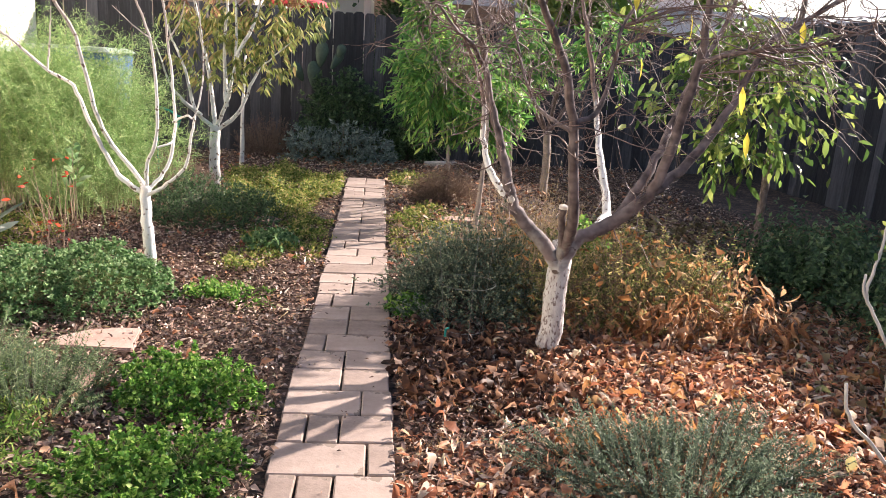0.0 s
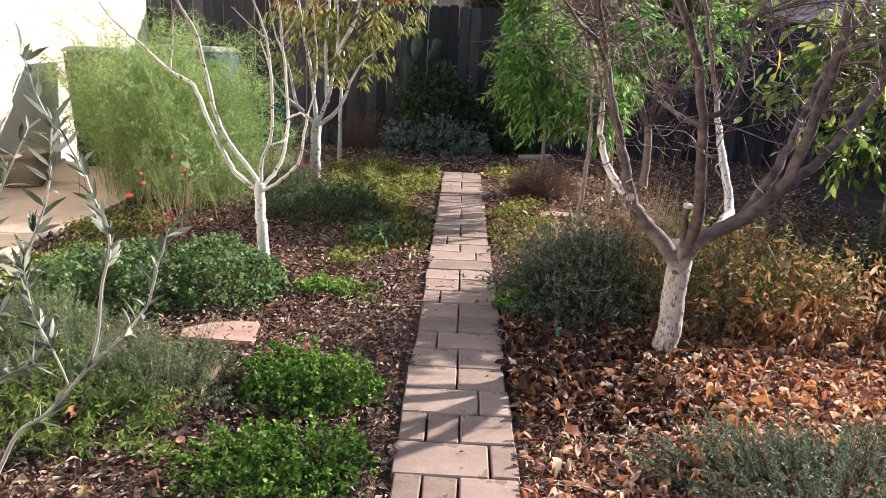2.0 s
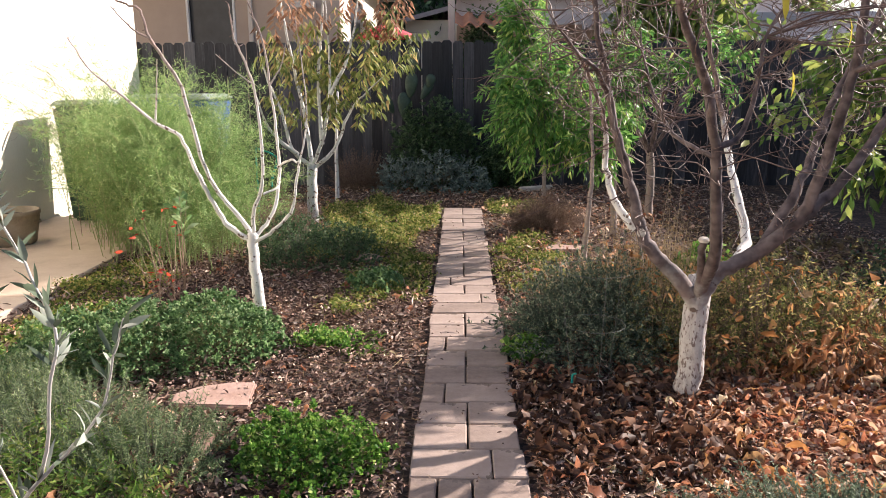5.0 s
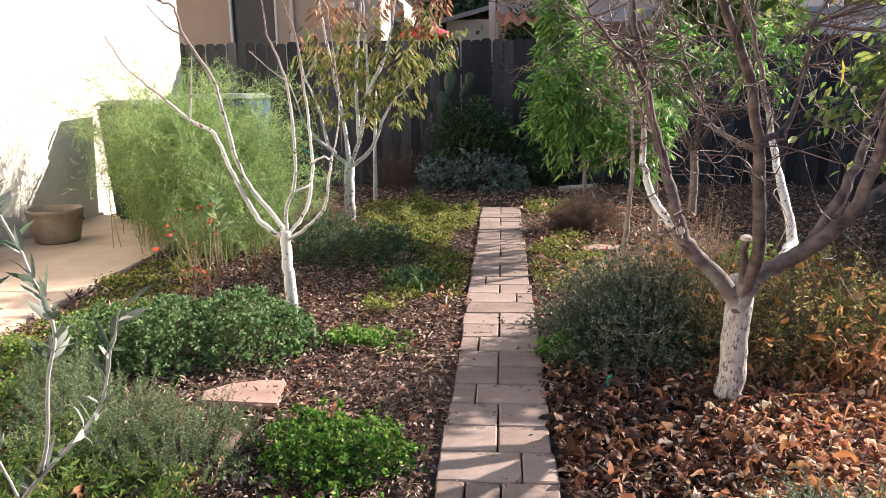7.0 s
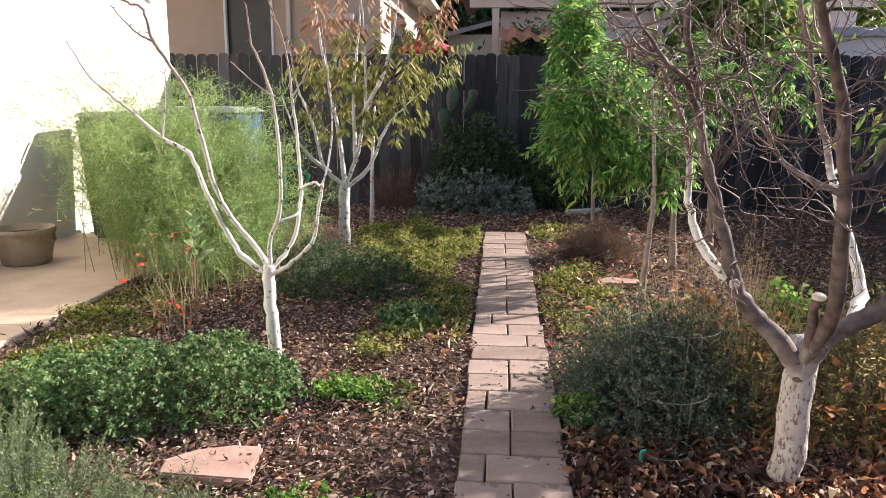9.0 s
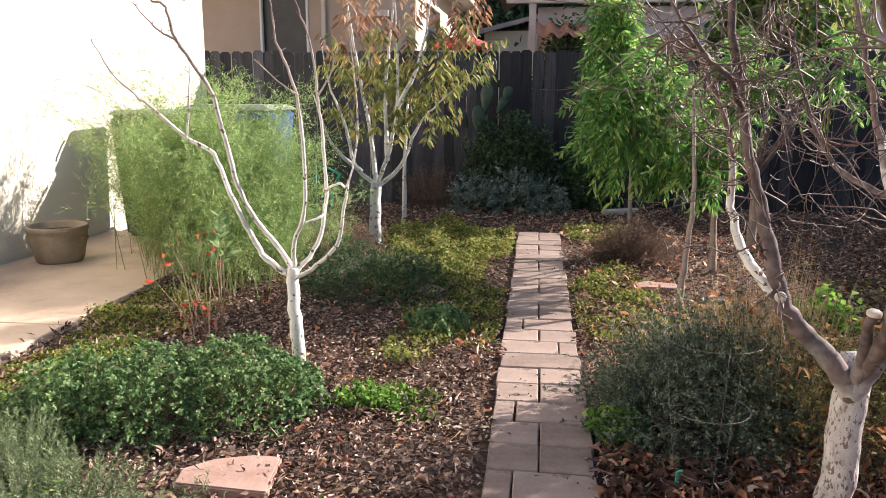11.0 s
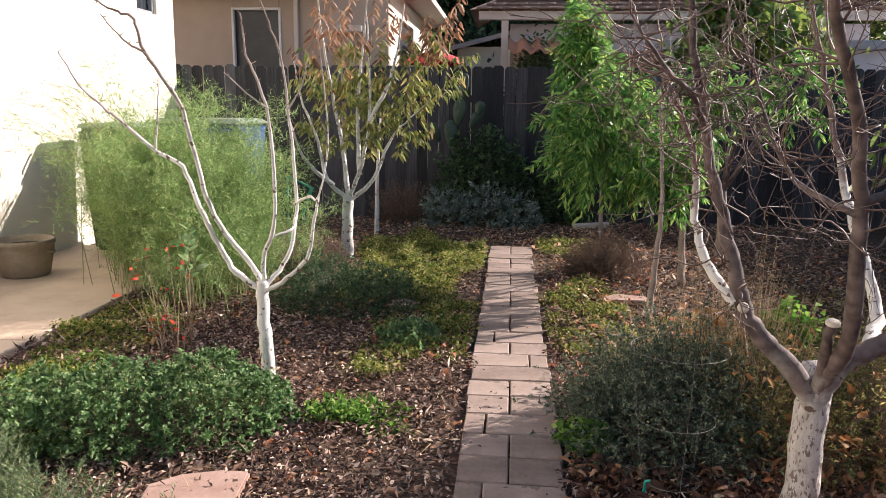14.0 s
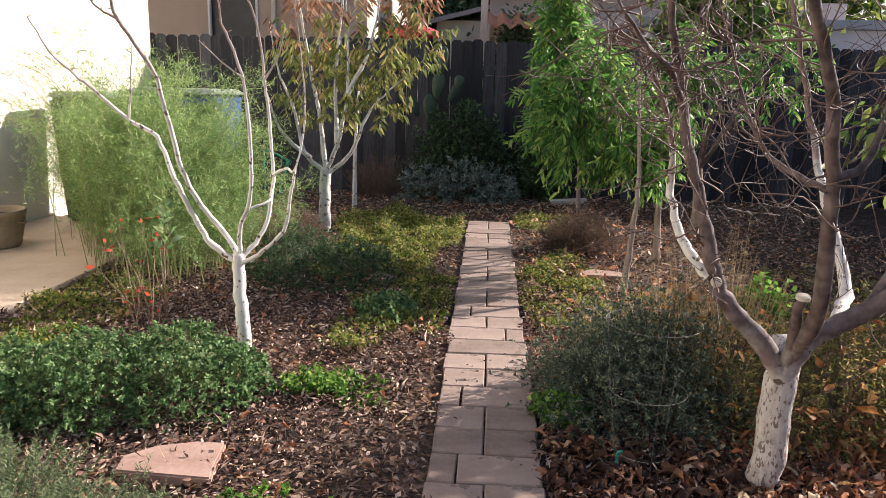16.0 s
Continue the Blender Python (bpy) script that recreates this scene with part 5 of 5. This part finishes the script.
# tomato cage
cage = thing("tomato_cage", 0.59, 3.12, -0.02, "thin galvanised wire tomato cage standing in the herbs", "plant cage")
def ring(r, z, cx=0.0, cy=0.0):
    g = Geo()
    a = np.linspace(0, 2 * np.pi, 28)
    tube(g, [(cx + r * math.cos(t), cy + r * math.sin(t), z) for t in a], 0.0011, 0.0011, 5, 1)
    return g
for r, z in ((0.10, 0.10), (0.14, 0.34), (0.17, 0.60)):
    part("wire_ring", ring(r, z), STEEL, cage)
for k in range(3):
    a = k * 2.094 + 0.6
    g = Geo()
    tube(g, [(0.085 * math.cos(a), 0.085 * math.sin(a), -0.1), (0.14 * math.cos(a), 0.14 * math.sin(a), 0.34), (0.17 * math.cos(a), 0.17 * math.sin(a), 0.62)], 0.0012, 0.0012, 5, 3)
    part("wire_leg", g, STEEL, cage)

g = Geo()
tube(g, [(-0.10, -0.03, 0.06), (-0.098, -0.035, 0.10), (-0.085, -0.05, 0.115)], 0.006, 0.005, 6, 3)
part("clip", g, TEAL, cage, "teal plastic clip")

# teal tie and tape near the young trees
tape = thing("plant_tie", -1.85, 7.0, 0, "teal plastic tie and stake beside the young tree", "plant tie")
g = Geo()
tube(g, [(-0.14, 0, 0.80), (-0.02, 0, 0.76), (0.08, 0, 0.70)], 0.012, 0.010, 6, 3)
part("tie", g, TEAL, tape)
g = Geo()
tube(g, [(0.08, 0, 0.72), (0.04, 0, 0.60), (0.0, 0, 0.50), (0.0, 0, 0.42)], 0.021, 0.010, 6, 3)
part("strap", g, TEAL, tape)
g = Geo()
tube(g, [(-0.14, 0, -0.05), (-0.14, 0, 0.82)], 0.010, 0.010, 6, 3)
part("stake", g, TEAL, tape)

# prickly pear
cactus = thing("prickly_pear", -0.72, 10.05, 0, "tall prickly pear cactus against the fence", "cactus")
for x, z, w, h, tilt, turn in ((0.0, 0.0, 0.13, 0.5, 0, 0.2), (0.02, 0.45, 0.13, 0.48, 0.05, -0.3), (-0.03, 0.88, 0.12, 0.40, -0.1, 0.4), (0.02, 1.2, 0.11, 0.34, 0.12, 0.1), (0.06, 1.5, 0.085, 0.36, 0.15, -0.3), (0.17, 1.18, 0.085, 0.30, 0.6, 0.5), (0.27, 1.34, 0.085, 0.18, 0.3, 0.2), (-0.2, 1.0, 0.09, 0.28, -0.5, 0.3)):
    bm = bmesh.new()
    bmesh.ops.create_uvsphere(bm, u_segments=18, v_segments=12, radius=1.0)
    for v in bm.verts:
        k = 0.75 + 0.25 * v.co.z
        v.co = Vector((v.co.x * w * k, v.co.y * 0.035, (v.co.z + 1) * h / 2))
    o = part("pad", bm, CACTUS, cactus, smooth=True)
    o.location, o.rotation_euler = (x, 0, z), (0, tilt, turn)

# red-leaved shoots
nan = thing("red_shoots", -1.95, 4.5, 0, "thin upright stems with red and green leaves", "plant")
sg, lr, lgn = Geo(), Geo(), Geo()
A = rng.normal(0, 0.07, (16, 3)) * [1, 1, 0]
B = A + np.stack([rng.normal(-0.05, 0.1, 16), rng.normal(0, 0.1, 16), rng.uniform(0.3, 0.62, 16)], 1)
sprigs(lr, sg, A, B, 2, 0.06, 0.022, 0.35, 0.8, "lance", 0.003, droop=0.5)
A2 = np.array([[0.08, 0.1, 0.0]] * 5)
B2 = A2 + [[0.02, 0, 0.62], [0.05, 0.03, 0.66], [-0.02, 0, 0.6], [0.03, -0.04, 0.7], [0.0, 0.02, 0.64]]
sprigs(lgn, sg, A2, B2, 6, 0.085, 0.035, 0.7, 0.8, "lance", 0.003)
tagged(part("stem_mass", sg, STEM_DRY, nan), kind="stuff")
tagged(part("red_foliage", lr, L_RED, nan, "bright red narrow leaves"), kind="stuff")
tagged(part("green_foliage", lgn, L_OREGANO, nan, "dark green oval leaves"), kind="stuff")

# olive sapling close to the start
OL = (-1.12, 0.95, 0.0)
ol = thing("olive_sapling", *OL, "young olive tree with grey stems and silvery leaves", "tree")
lg = Geo()
for pts, r0 in (([(-1.12, 0.95, 0.0), (-1.02, 0.95, 0.35), (-0.92, 0.95, 0.58), (-0.84, 0.95, 0.65), (-0.74, 0.93, 0.76), (-0.67, 0.92, 0.83), (-0.61, 0.91, 0.90), (-0.58, 0.90, 0.98), (-0.55, 0.89, 1.06)], 0.009),
                ([(-0.74, 0.93, 0.76), (-0.71, 0.92, 0.84), (-0.69, 0.91, 0.94), (-0.67, 0.91, 1.02), (-0.69, 0.91, 1.10), (-0.73, 0.91, 1.20), (-0.77, 0.91, 1.26), (-0.80, 0.91, 1.36)], 0.006),
                ([(-1.12, 0.95, 0.0), (-1.10, 0.98, 0.40), (-1.02, 0.98, 0.72), (-0.93, 0.97, 0.85), (-0.86, 0.96, 0.97), (-0.80, 0.95, 1.10), (-0.78, 0.95, 1.22)], 0.009),
                ([(-1.02, 0.98, 0.72), (-0.98, 0.96, 0.90), (-0.95, 0.95, 1.05), (-0.93, 0.95, 1.22), (-0.95, 0.95, 1.36)], 0.006),
                ([(-1.08, 0.98, 0.5), (-0.98, 0.9, 0.66), (-0.88, 0.86, 0.76), (-0.80, 0.85, 0.80)], 0.005),
                ([(-1.10, 0.98, 0.35), (-1.15, 1.02, 0.75), (-1.12, 1.05, 1.0), (-1.05, 1.05, 1.2)], 0.007),
                ([(-0.78, 0.93, 0.72), (-0.80, 0.92, 0.80), (-0.83, 0.92, 0.87), (-0.84, 0.92, 0.95)], 0.004),
                ([(-1.10, 0.98, 0.40), (-1.05, 0.88, 0.70), (-1.00, 0.84, 0.92), (-0.96, 0.83, 1.12), (-0.90, 0.82, 1.28)], 0.006),
                ([(-1.06, 0.98, 0.55), (-1.04, 1.05, 0.85), (-0.98, 1.08, 1.05), (-0.90, 1.08, 1.2)], 0.006)):
    line = limb(OL, pts, r0 * 0.6, 0.0015, BARK_GREY, ol, "branch", sides=7)
    n = len(line)
    k0 = n // 3
    idx = rng.integers(k0, n, 52)
    P = line[idx]
    tan = unit(np.gradient(line, axis=0))[idx]
    sd = unit(rng.normal(size=P.shape))
    leaves(lg, P, tan * 0.75 + sd * 0.85 + [0, 0, 0.2], rng.uniform(0.030, 0.066, len(P)), rng.uniform(0.008, 0.014, len(P)), 0.15)
tagged(part("foliage", lg, L_OLIVE, ol, "narrow silvery green leaves"), kind="stuff")

# pruned canes at the shaded side
cane = thing("bare_cane", 2.02, 1.9, 0, "pale bare pruned cane rising from fallen leaves", "plant")
g = Geo()
tube(g, [(0.05, 0, 0.0), (-0.06, 0, 0.12), (-0.15, 0, 0.20), (-0.19, 0, 0.27), (-0.21, 0, 0.36)], 0.008, 0.006, 7, 4, 0.06)
part("stalk", g, BARK_GREY, cane, smooth=True)
cane = thing("bare_cane", 2.5, 2.6, 0, "pale knobbly cane with a few leaves", "plant")
g = Geo()
tube(g, [(0.02, 0, 0.0), (0.0, 0, 0.2), (-0.12, 0, 0.39), (-0.18, 0, 0.50), (-0.16, 0, 0.62), (-0.14, 0, 0.85), (-0.1, 0, 1.2)], 0.010, 0.005, 7, 4, 0.1)
tube(g, [(-0.12, 0, 0.39), (-0.19, 0, 0.5), (-0.2, 0, 0.58)], 0.007, 0.006, 7, 3, 0.1)
part("stalk", g, BARK_GREY, cane, smooth=True)
g = Geo()
sprigs(g, None, np.array([[-0.16, 0, 0.6], [-0.12, 0, 0.9]]), np.array([[-0.13, 0, 0.85], [-0.1, 0, 1.2]]), 5, 0.06, 0.03, 0.2, 0.9, "lance")
tagged(part("foliage", g, L_CITRUS, cane), kind="stuff")

# cut faces of pruned limbs
for p, r, rot in (((0.94, 2.747, 0.797), 0.021, (0.2, 0, 0)), ((0.735, 2.93, 0.785), 0.018, (1.2, 0, -0.3))):
    o = part("pruning_cut", turned([(0.001, 0.004), (r * 0.8, 0.004), (r, 0.0), (r, -0.01)], 14), CUT, bt, "pale pruning cut")
    o.location, o.rotation_euler = Vector(p) - Vector(BT), rot

# ---- beyond the fence ----
SHINGLE = surface("brown_shingle", [(0.2, (0.20, 0.13, 0.10)), (0.8, (0.36, 0.25, 0.20))], 5, 0.9, 0.4, 40, vary=0.5)
TRIM = surface("pale_painted_wood", [(0.2, (0.55, 0.48, 0.42)), (0.8, (0.68, 0.60, 0.54))], 5, 0.7, 0.1, 50)
SCREEN = surface("dark_window_screen", [(0.2, (0.02, 0.022, 0.028)), (0.8, (0.05, 0.055, 0.065))], 4, 0.35, 0.05, 90)
WHITE_PAINT = surface("white_paint", [(0.2, (0.70, 0.68, 0.66)), (0.8, (0.82, 0.81, 0.80))], 4, 0.6, 0.1, 60)
PANEL = surface("pale_lilac_panel", [(0.2, (0.58, 0.55, 0.60)), (0.8, (0.70, 0.67, 0.72))], 2, 0.7, 0.1, 40)
TILE = surface("orange_tile", [(0.2, (0.42, 0.17, 0.09)), (0.8, (0.60, 0.30, 0.18))], 6, 0.8, 0.2, 50)
RED_CLOTH = surface("red_canvas", [(0.2, (0.42, 0.02, 0.04)), (0.8, (0.58, 0.05, 0.07))], 6, 0.8, 0.2, 80)
ROOF_PALE = surface("pale_shingle", [(0.2, (0.34, 0.29, 0.27)), (0.8, (0.52, 0.46, 0.43))], 4, 0.85, 0.4, 30, stretch=(1, 1, 6))
GREY_ROOF = surface("grey_roofing", [(0.2, (0.30, 0.30, 0.33)), (0.8, (0.44, 0.44, 0.47))], 3, 0.7, 0.2, 40)

nb = thing("neighbour_house", -5.0, 13.0, 0, "tan stucco neighbouring house behind the back fence", "house", kind="structure")
# front wall with a real window opening
for x0, x1, z0, z1 in ((-12, -4.63, -0.1, 3.9), (-3.86, -2.05, -0.1, 3.9), (-4.63, -3.86, -0.1, 1.6), (-4.63, -3.86, 2.99, 3.9)):
    wall_block(nb, "wall", STUCCO_TAN, x0, x1, 13.0, 13.2, z0, z1)
for y0, y1, z0, z1 in ((13.2, 14.2, -0.1, 3.9), (16.2, 19.5, -0.1, 3.9), (14.2, 16.2, -0.1, 1.4), (14.2, 16.2, 3.0, 3.9)):
    wall_block(nb, "wall", STUCCO, -2.25, -2.05, y0, y1, z0, z1, "pale sunlit side wall")
win = part("window", Geo().add([(-4.63, 13.08, 1.6), (-3.86, 13.08, 1.6), (-3.86, 13.08, 2.99), (-4.63, 13.08, 2.99)], [[[0, 1, 2, 3]]]), SCREEN, nb, "dark screened window")
win.location = -Vector(nb.location)
for x0, x1, z0, z1 in ((-4.66, -4.62, 1.58, 3.02), (-3.87, -3.83, 1.58, 3.02), (-4.62, -3.87, 2.98, 3.02)):
    wall_block(win, "window_frame", WHITE_PAINT, x0, x1, 12.97, 13.05, z0, z1).location = win.location
side_door = wall_block(nb, "window", SCREEN, -2.15, -2.12, 14.2, 16.2, 1.4, 3.0, "dark framed side window")
wall_block(nb, "fascia", TRIM, -12, -3.15, 12.45, 12.53, 3.20, 3.38, "pale wooden fascia board")
wall_block(nb, "gutter", TRIM, -12, -3.1, 12.36, 12.45, 3.24, 3.34)
wall_block(nb, "soffit", STUCCO_TAN, -12, -3.15, 12.53, 13.0, 3.22, 3.27)
wall_block(nb, "downspout", TRIM, -3.60, -3.53, 12.92, 12.99, 0, 3.3)
ge = Geo()
ge.add([(-12.2, 12.35, 3.4), (-3.0, 12.35, 3.4), (-3.0, 16.5, 5.2), (-12.2, 16.5, 5.2), (-12.2, 12.35, 3.46), (-3.0, 12.35, 3.46), (-3.0, 16.5, 5.26), (-12.2, 16.5, 5.26)], [[[3, 2, 1, 0], [4, 5, 6, 7], [0, 1, 5, 4], [1, 2, 6, 5], [2, 3, 7, 6], [3, 0, 4, 7]]])
part("roof", ge, SHINGLE, nb).location = -Vector(nb.location)
wall_block(nb, "eave", TRIM, -2.1, -1.55, 12.8, 19.6, 3.38, 3.5)
wall_block(nb, "lamp_shelf", TRIM, -2.85, -2.45, 12.75, 12.99, 2.62, 2.72)

cover = thing("patio_cover", 0.0, 16.0, 0, "neighbour's shingled patio roof on pale posts", "pavilion", kind="structure")
wall_block(cover, "beam", TRIM, -0.72, 7.0, 15.9, 16.05, 3.16, 3.33)
wall_block(cover, "post", TRIM, -0.27, -0.13, 15.95, 16.09, 0, 3.16)
wall_block(cover, "post", TRIM, 3.2, 3.34, 15.95, 16.09, 0, 3.16)
wall_block(cover, "panel", PANEL, -0.1, 7.0, 16.6, 16.65, 2.60, 3.16)
wall_block(cover, "side_wall", STUCCO_TAN, -0.1, 7.0, 19.0, 19.2, 0, 3.16)
rows = 12
for k in range(rows):
    y0, z0 = 15.8 + k * 0.28, 3.35 + k * 0.115
    xa = -0.75 + k * 0.18
    x = xa
    gq = random.Random(k)
    bmr = Geo()
    while x < 7.0:
        w = gq.uniform(0.16, 0.32)
        box(bmr, x, x + w - 0.006, y0 - gq.uniform(0, 0.03), y0 + 0.34, z0, z0 + 0.03 + gq.uniform(0, 0.012))
        x += w
    o = part("shingle_course", bmr, SHINGLE, cover)
    o.location = -Vector(cover.location)
ge = Geo()
ge.add([(-0.9, 15.8, 3.34), (1.4, 19.2, 4.70), (7, 19.2, 4.70), (7, 15.8, 3.34), (-0.9, 19.4, 3.34)], [[[0, 3, 2, 1]], [[0, 1, 4]]])
part("roof", ge, SHINGLE, cover).location = -Vector(cover.location)
awn = thing("tile_awning", 0.4, 15.2, 0, "scalloped orange tile canopy above a dark hedge", "awning", kind="structure")
ge = Geo()
u = np.linspace(0, 1, 49)
for zo in (0.0, -0.025):
    V = np.array([(-0.52 + 1.15 * a, b * 0.5, 2.52 + zo + 0.24 * b + 0.045 * math.cos(a * 1.15 / 0.29 * 2 * math.pi)) for b in (0.0, 1.0) for a in u])
    ge.add(V, [[[k, k + 1, k + 50, k + 49] for k in range(48)]])
ge.add(np.concatenate([ge.v[0][:49], ge.v[1][:49]]), [[[k, k + 1, k + 50, k + 49] for k in range(48)]])
part("tile_sheet", ge, TILE, awn, smooth=True)
gable = thing("far_house", -1.6, 21.0, 0, "cream gabled house with pale shingled roof beyond the fence", "house", kind="structure")
wall_block(gable, "wall", STUCCO, -1.5, 2.0, 21.0, 21.2, 0, 3.05)
ge = Geo()
ge.add([(-2.4, 20.7, 2.86), (0.6, 20.7, 3.62), (0.6, 24.0, 3.66), (-2.4, 24.0, 2.90)], [[[0, 1, 2, 3]]])
ge.add([(-2.4, 20.7, 2.74), (0.6, 20.7, 3.50), (0.6, 20.7, 3.62), (-2.4, 20.7, 2.86)], [[[0, 1, 2, 3]]])
ge.add([(-3.2, 22.0, 2.9), (0.2, 22.0, 3.1), (0.2, 26.0, 5.0), (-3.2, 26.0, 4.8)], [[[0, 1, 2, 3]]])
part("roof", ge, ROOF_PALE, gable).location = -Vector(gable.location)
shrub("neighbour_hedge", 0.55, 15.55, 0.8, 0.35, 2.5, 1100, 24, 0.10, 0.05, L_DARK, STEM_DRY, "dark clipped hedge under the tile canopy", "hedge", seed=31, upright=0.6)
umb = thing("garden_umbrella", -1.42, 14.3, 0, "red canvas garden umbrella above the fence", "umbrella")
canopy = part("canopy", turned([(0.001, 2.46), (0.25, 2.39), (0.52, 2.28), (0.53, 2.20), (0.52, 2.20), (0.515, 2.26), (0.245, 2.36), (0.001, 2.43)], 8), RED_CLOTH, umb)
part("pole", turned([(0.02, 0), (0.02, 2.42), (0.012, 2.46), (0.001, 2.47)], 10), TRIM, umb)
for k in range(8):
    ge = Geo()
    tube(ge, [(0, 0, 2.41), (0.5 * math.cos(k * math.pi / 4), 0.5 * math.sin(k * math.pi / 4), 2.245)], 0.006, 0.005, 5, 2)
    part("rib", ge, TRIM, canopy)
rr = thing("grey_roofed_shed", 5.5, 14.0, 0, "long grey roofed building behind the back fence", "building", kind="structure")
wall_block(rr, "wall", PANEL, 2.6, 10.0, 14.0, 14.2, 0, 2.45)
wall_block(rr, "roof", GREY_ROOF, 2.5, 10.1, 13.85, 16.0, 2.45, 2.60)
sh = thing("corrugated_shed", 8.1, 8.0, 0, "pale corrugated roof beyond the side fence", "shed", kind="structure")
wall_block(sh, "wall", PANEL, 7.3, 10.1, 5.0, 11.5, 0, 2.2)
ge = Geo()
for k in range(24):
    y = 4.8 + k * 0.28
    ge.add([(7.1, y, 2.35), (7.1, y + 0.14, 2.39), (7.1, y + 0.28, 2.35), (10.3, y, 2.95), (10.3, y + 0.14, 2.99), (10.3, y + 0.28, 2.95)], [[[0, 3, 4, 1], [1, 4, 5, 2]]])
part("roof", ge, WHITE_PAINT, sh).location = -Vector(sh.location)


def far_tree(x, y, h, w, n, mat, label, seed):
    t = thing("background_tree", x, y, 0, label, "tree", "trees beyond the fence")
    g = Geo()
    tube(g, [(0, 0, 0), (0.1, 0, h * 0.4), (0, 0.1, h * 0.75)], 0.18, 0.06, 8, 4)
    part("trunk", g, BARK, t)
    q = np.random.default_rng(seed)
    cl = unit(q.normal(size=(26, 3))) * q.uniform(0.4, 1, (26, 1)) * [w, w, h * 0.38] + [0, 0, h * 0.6]
    P = (cl[:, None] + q.normal(0, 0.22 * w, (26, n // 26, 3))).reshape(-1, 3)
    g = Geo()
    leaves(g, P, q.normal(size=P.shape), 0.24, 0.13, 0.2, "diamond")
    tagged(part("crown", g, mat, t), kind="stuff")
far_tree(-1.5, 24, 8.0, 2.6, 26000, L_DARK, "dark evergreen tree beyond the neighbouring house", 41)
far_tree(2.5, 26, 9.0, 3.4, 26000, L_DARK, "dark evergreen tree beyond the patio roof", 42)
far_tree(6.5, 22, 6.5, 2.8, 24000, L_CITRUS, "leafy tree beyond the grey roof", 43)
far_tree(3.4, 12.2, 3.4, 1.0, 4000, L_CITRUS, "leafy light green tree behind the fence", 44)
far_tree(-4.5, 27, 9.0, 3.0, 16000, L_DARK, "dark tree beyond the neighbouring roof", 45)

# ---- path of pavers ----
path = thing("garden_path", 0, 0, 0, "straight path of pinkish rectangular concrete pavers", "path", kind="structure")
JOINTS = {0: (-0.11, 0.01), 1: (0.12,), 2: (-0.11, 0.01), 3: (0.09,), 4: (0.0,), 5: (0.0,), 6: (-0.10,), 7: (0.0,), 8: (0.0,), 9: (-0.11,), 10: (0.0,), 11: (0.0,), 12: (), 13: (0.11,), 14: (0.0,), 15: (-0.10,)}
PITCH = 0.2205
g = random.Random(3)
for row in range(-9, 30):
    joints = JOINTS.get(row, (0.0,) if row % 3 else ())
    x0, x1 = -0.215 + g.uniform(-0.008, 0.008), 0.218 + g.uniform(-0.008, 0.008)
    cuts = [x0, *joints, x1]
    y0 = 1.61 + row * PITCH
    for a, b in zip(cuts, cuts[1:]):
        gap = 0.008
        o = part("paver", slab(b - a - gap, PITCH - gap, 0.045, 0.005, row * 7 + int(a * 100)), PAVER, path)
        o.location = ((a + b) / 2, y0 + PITCH / 2, -0.032 + g.uniform(-0.003, 0.003))
        o.rotation_euler = (g.uniform(-0.008, 0.008), g.uniform(-0.008, 0.008), g.uniform(-0.006, 0.006))
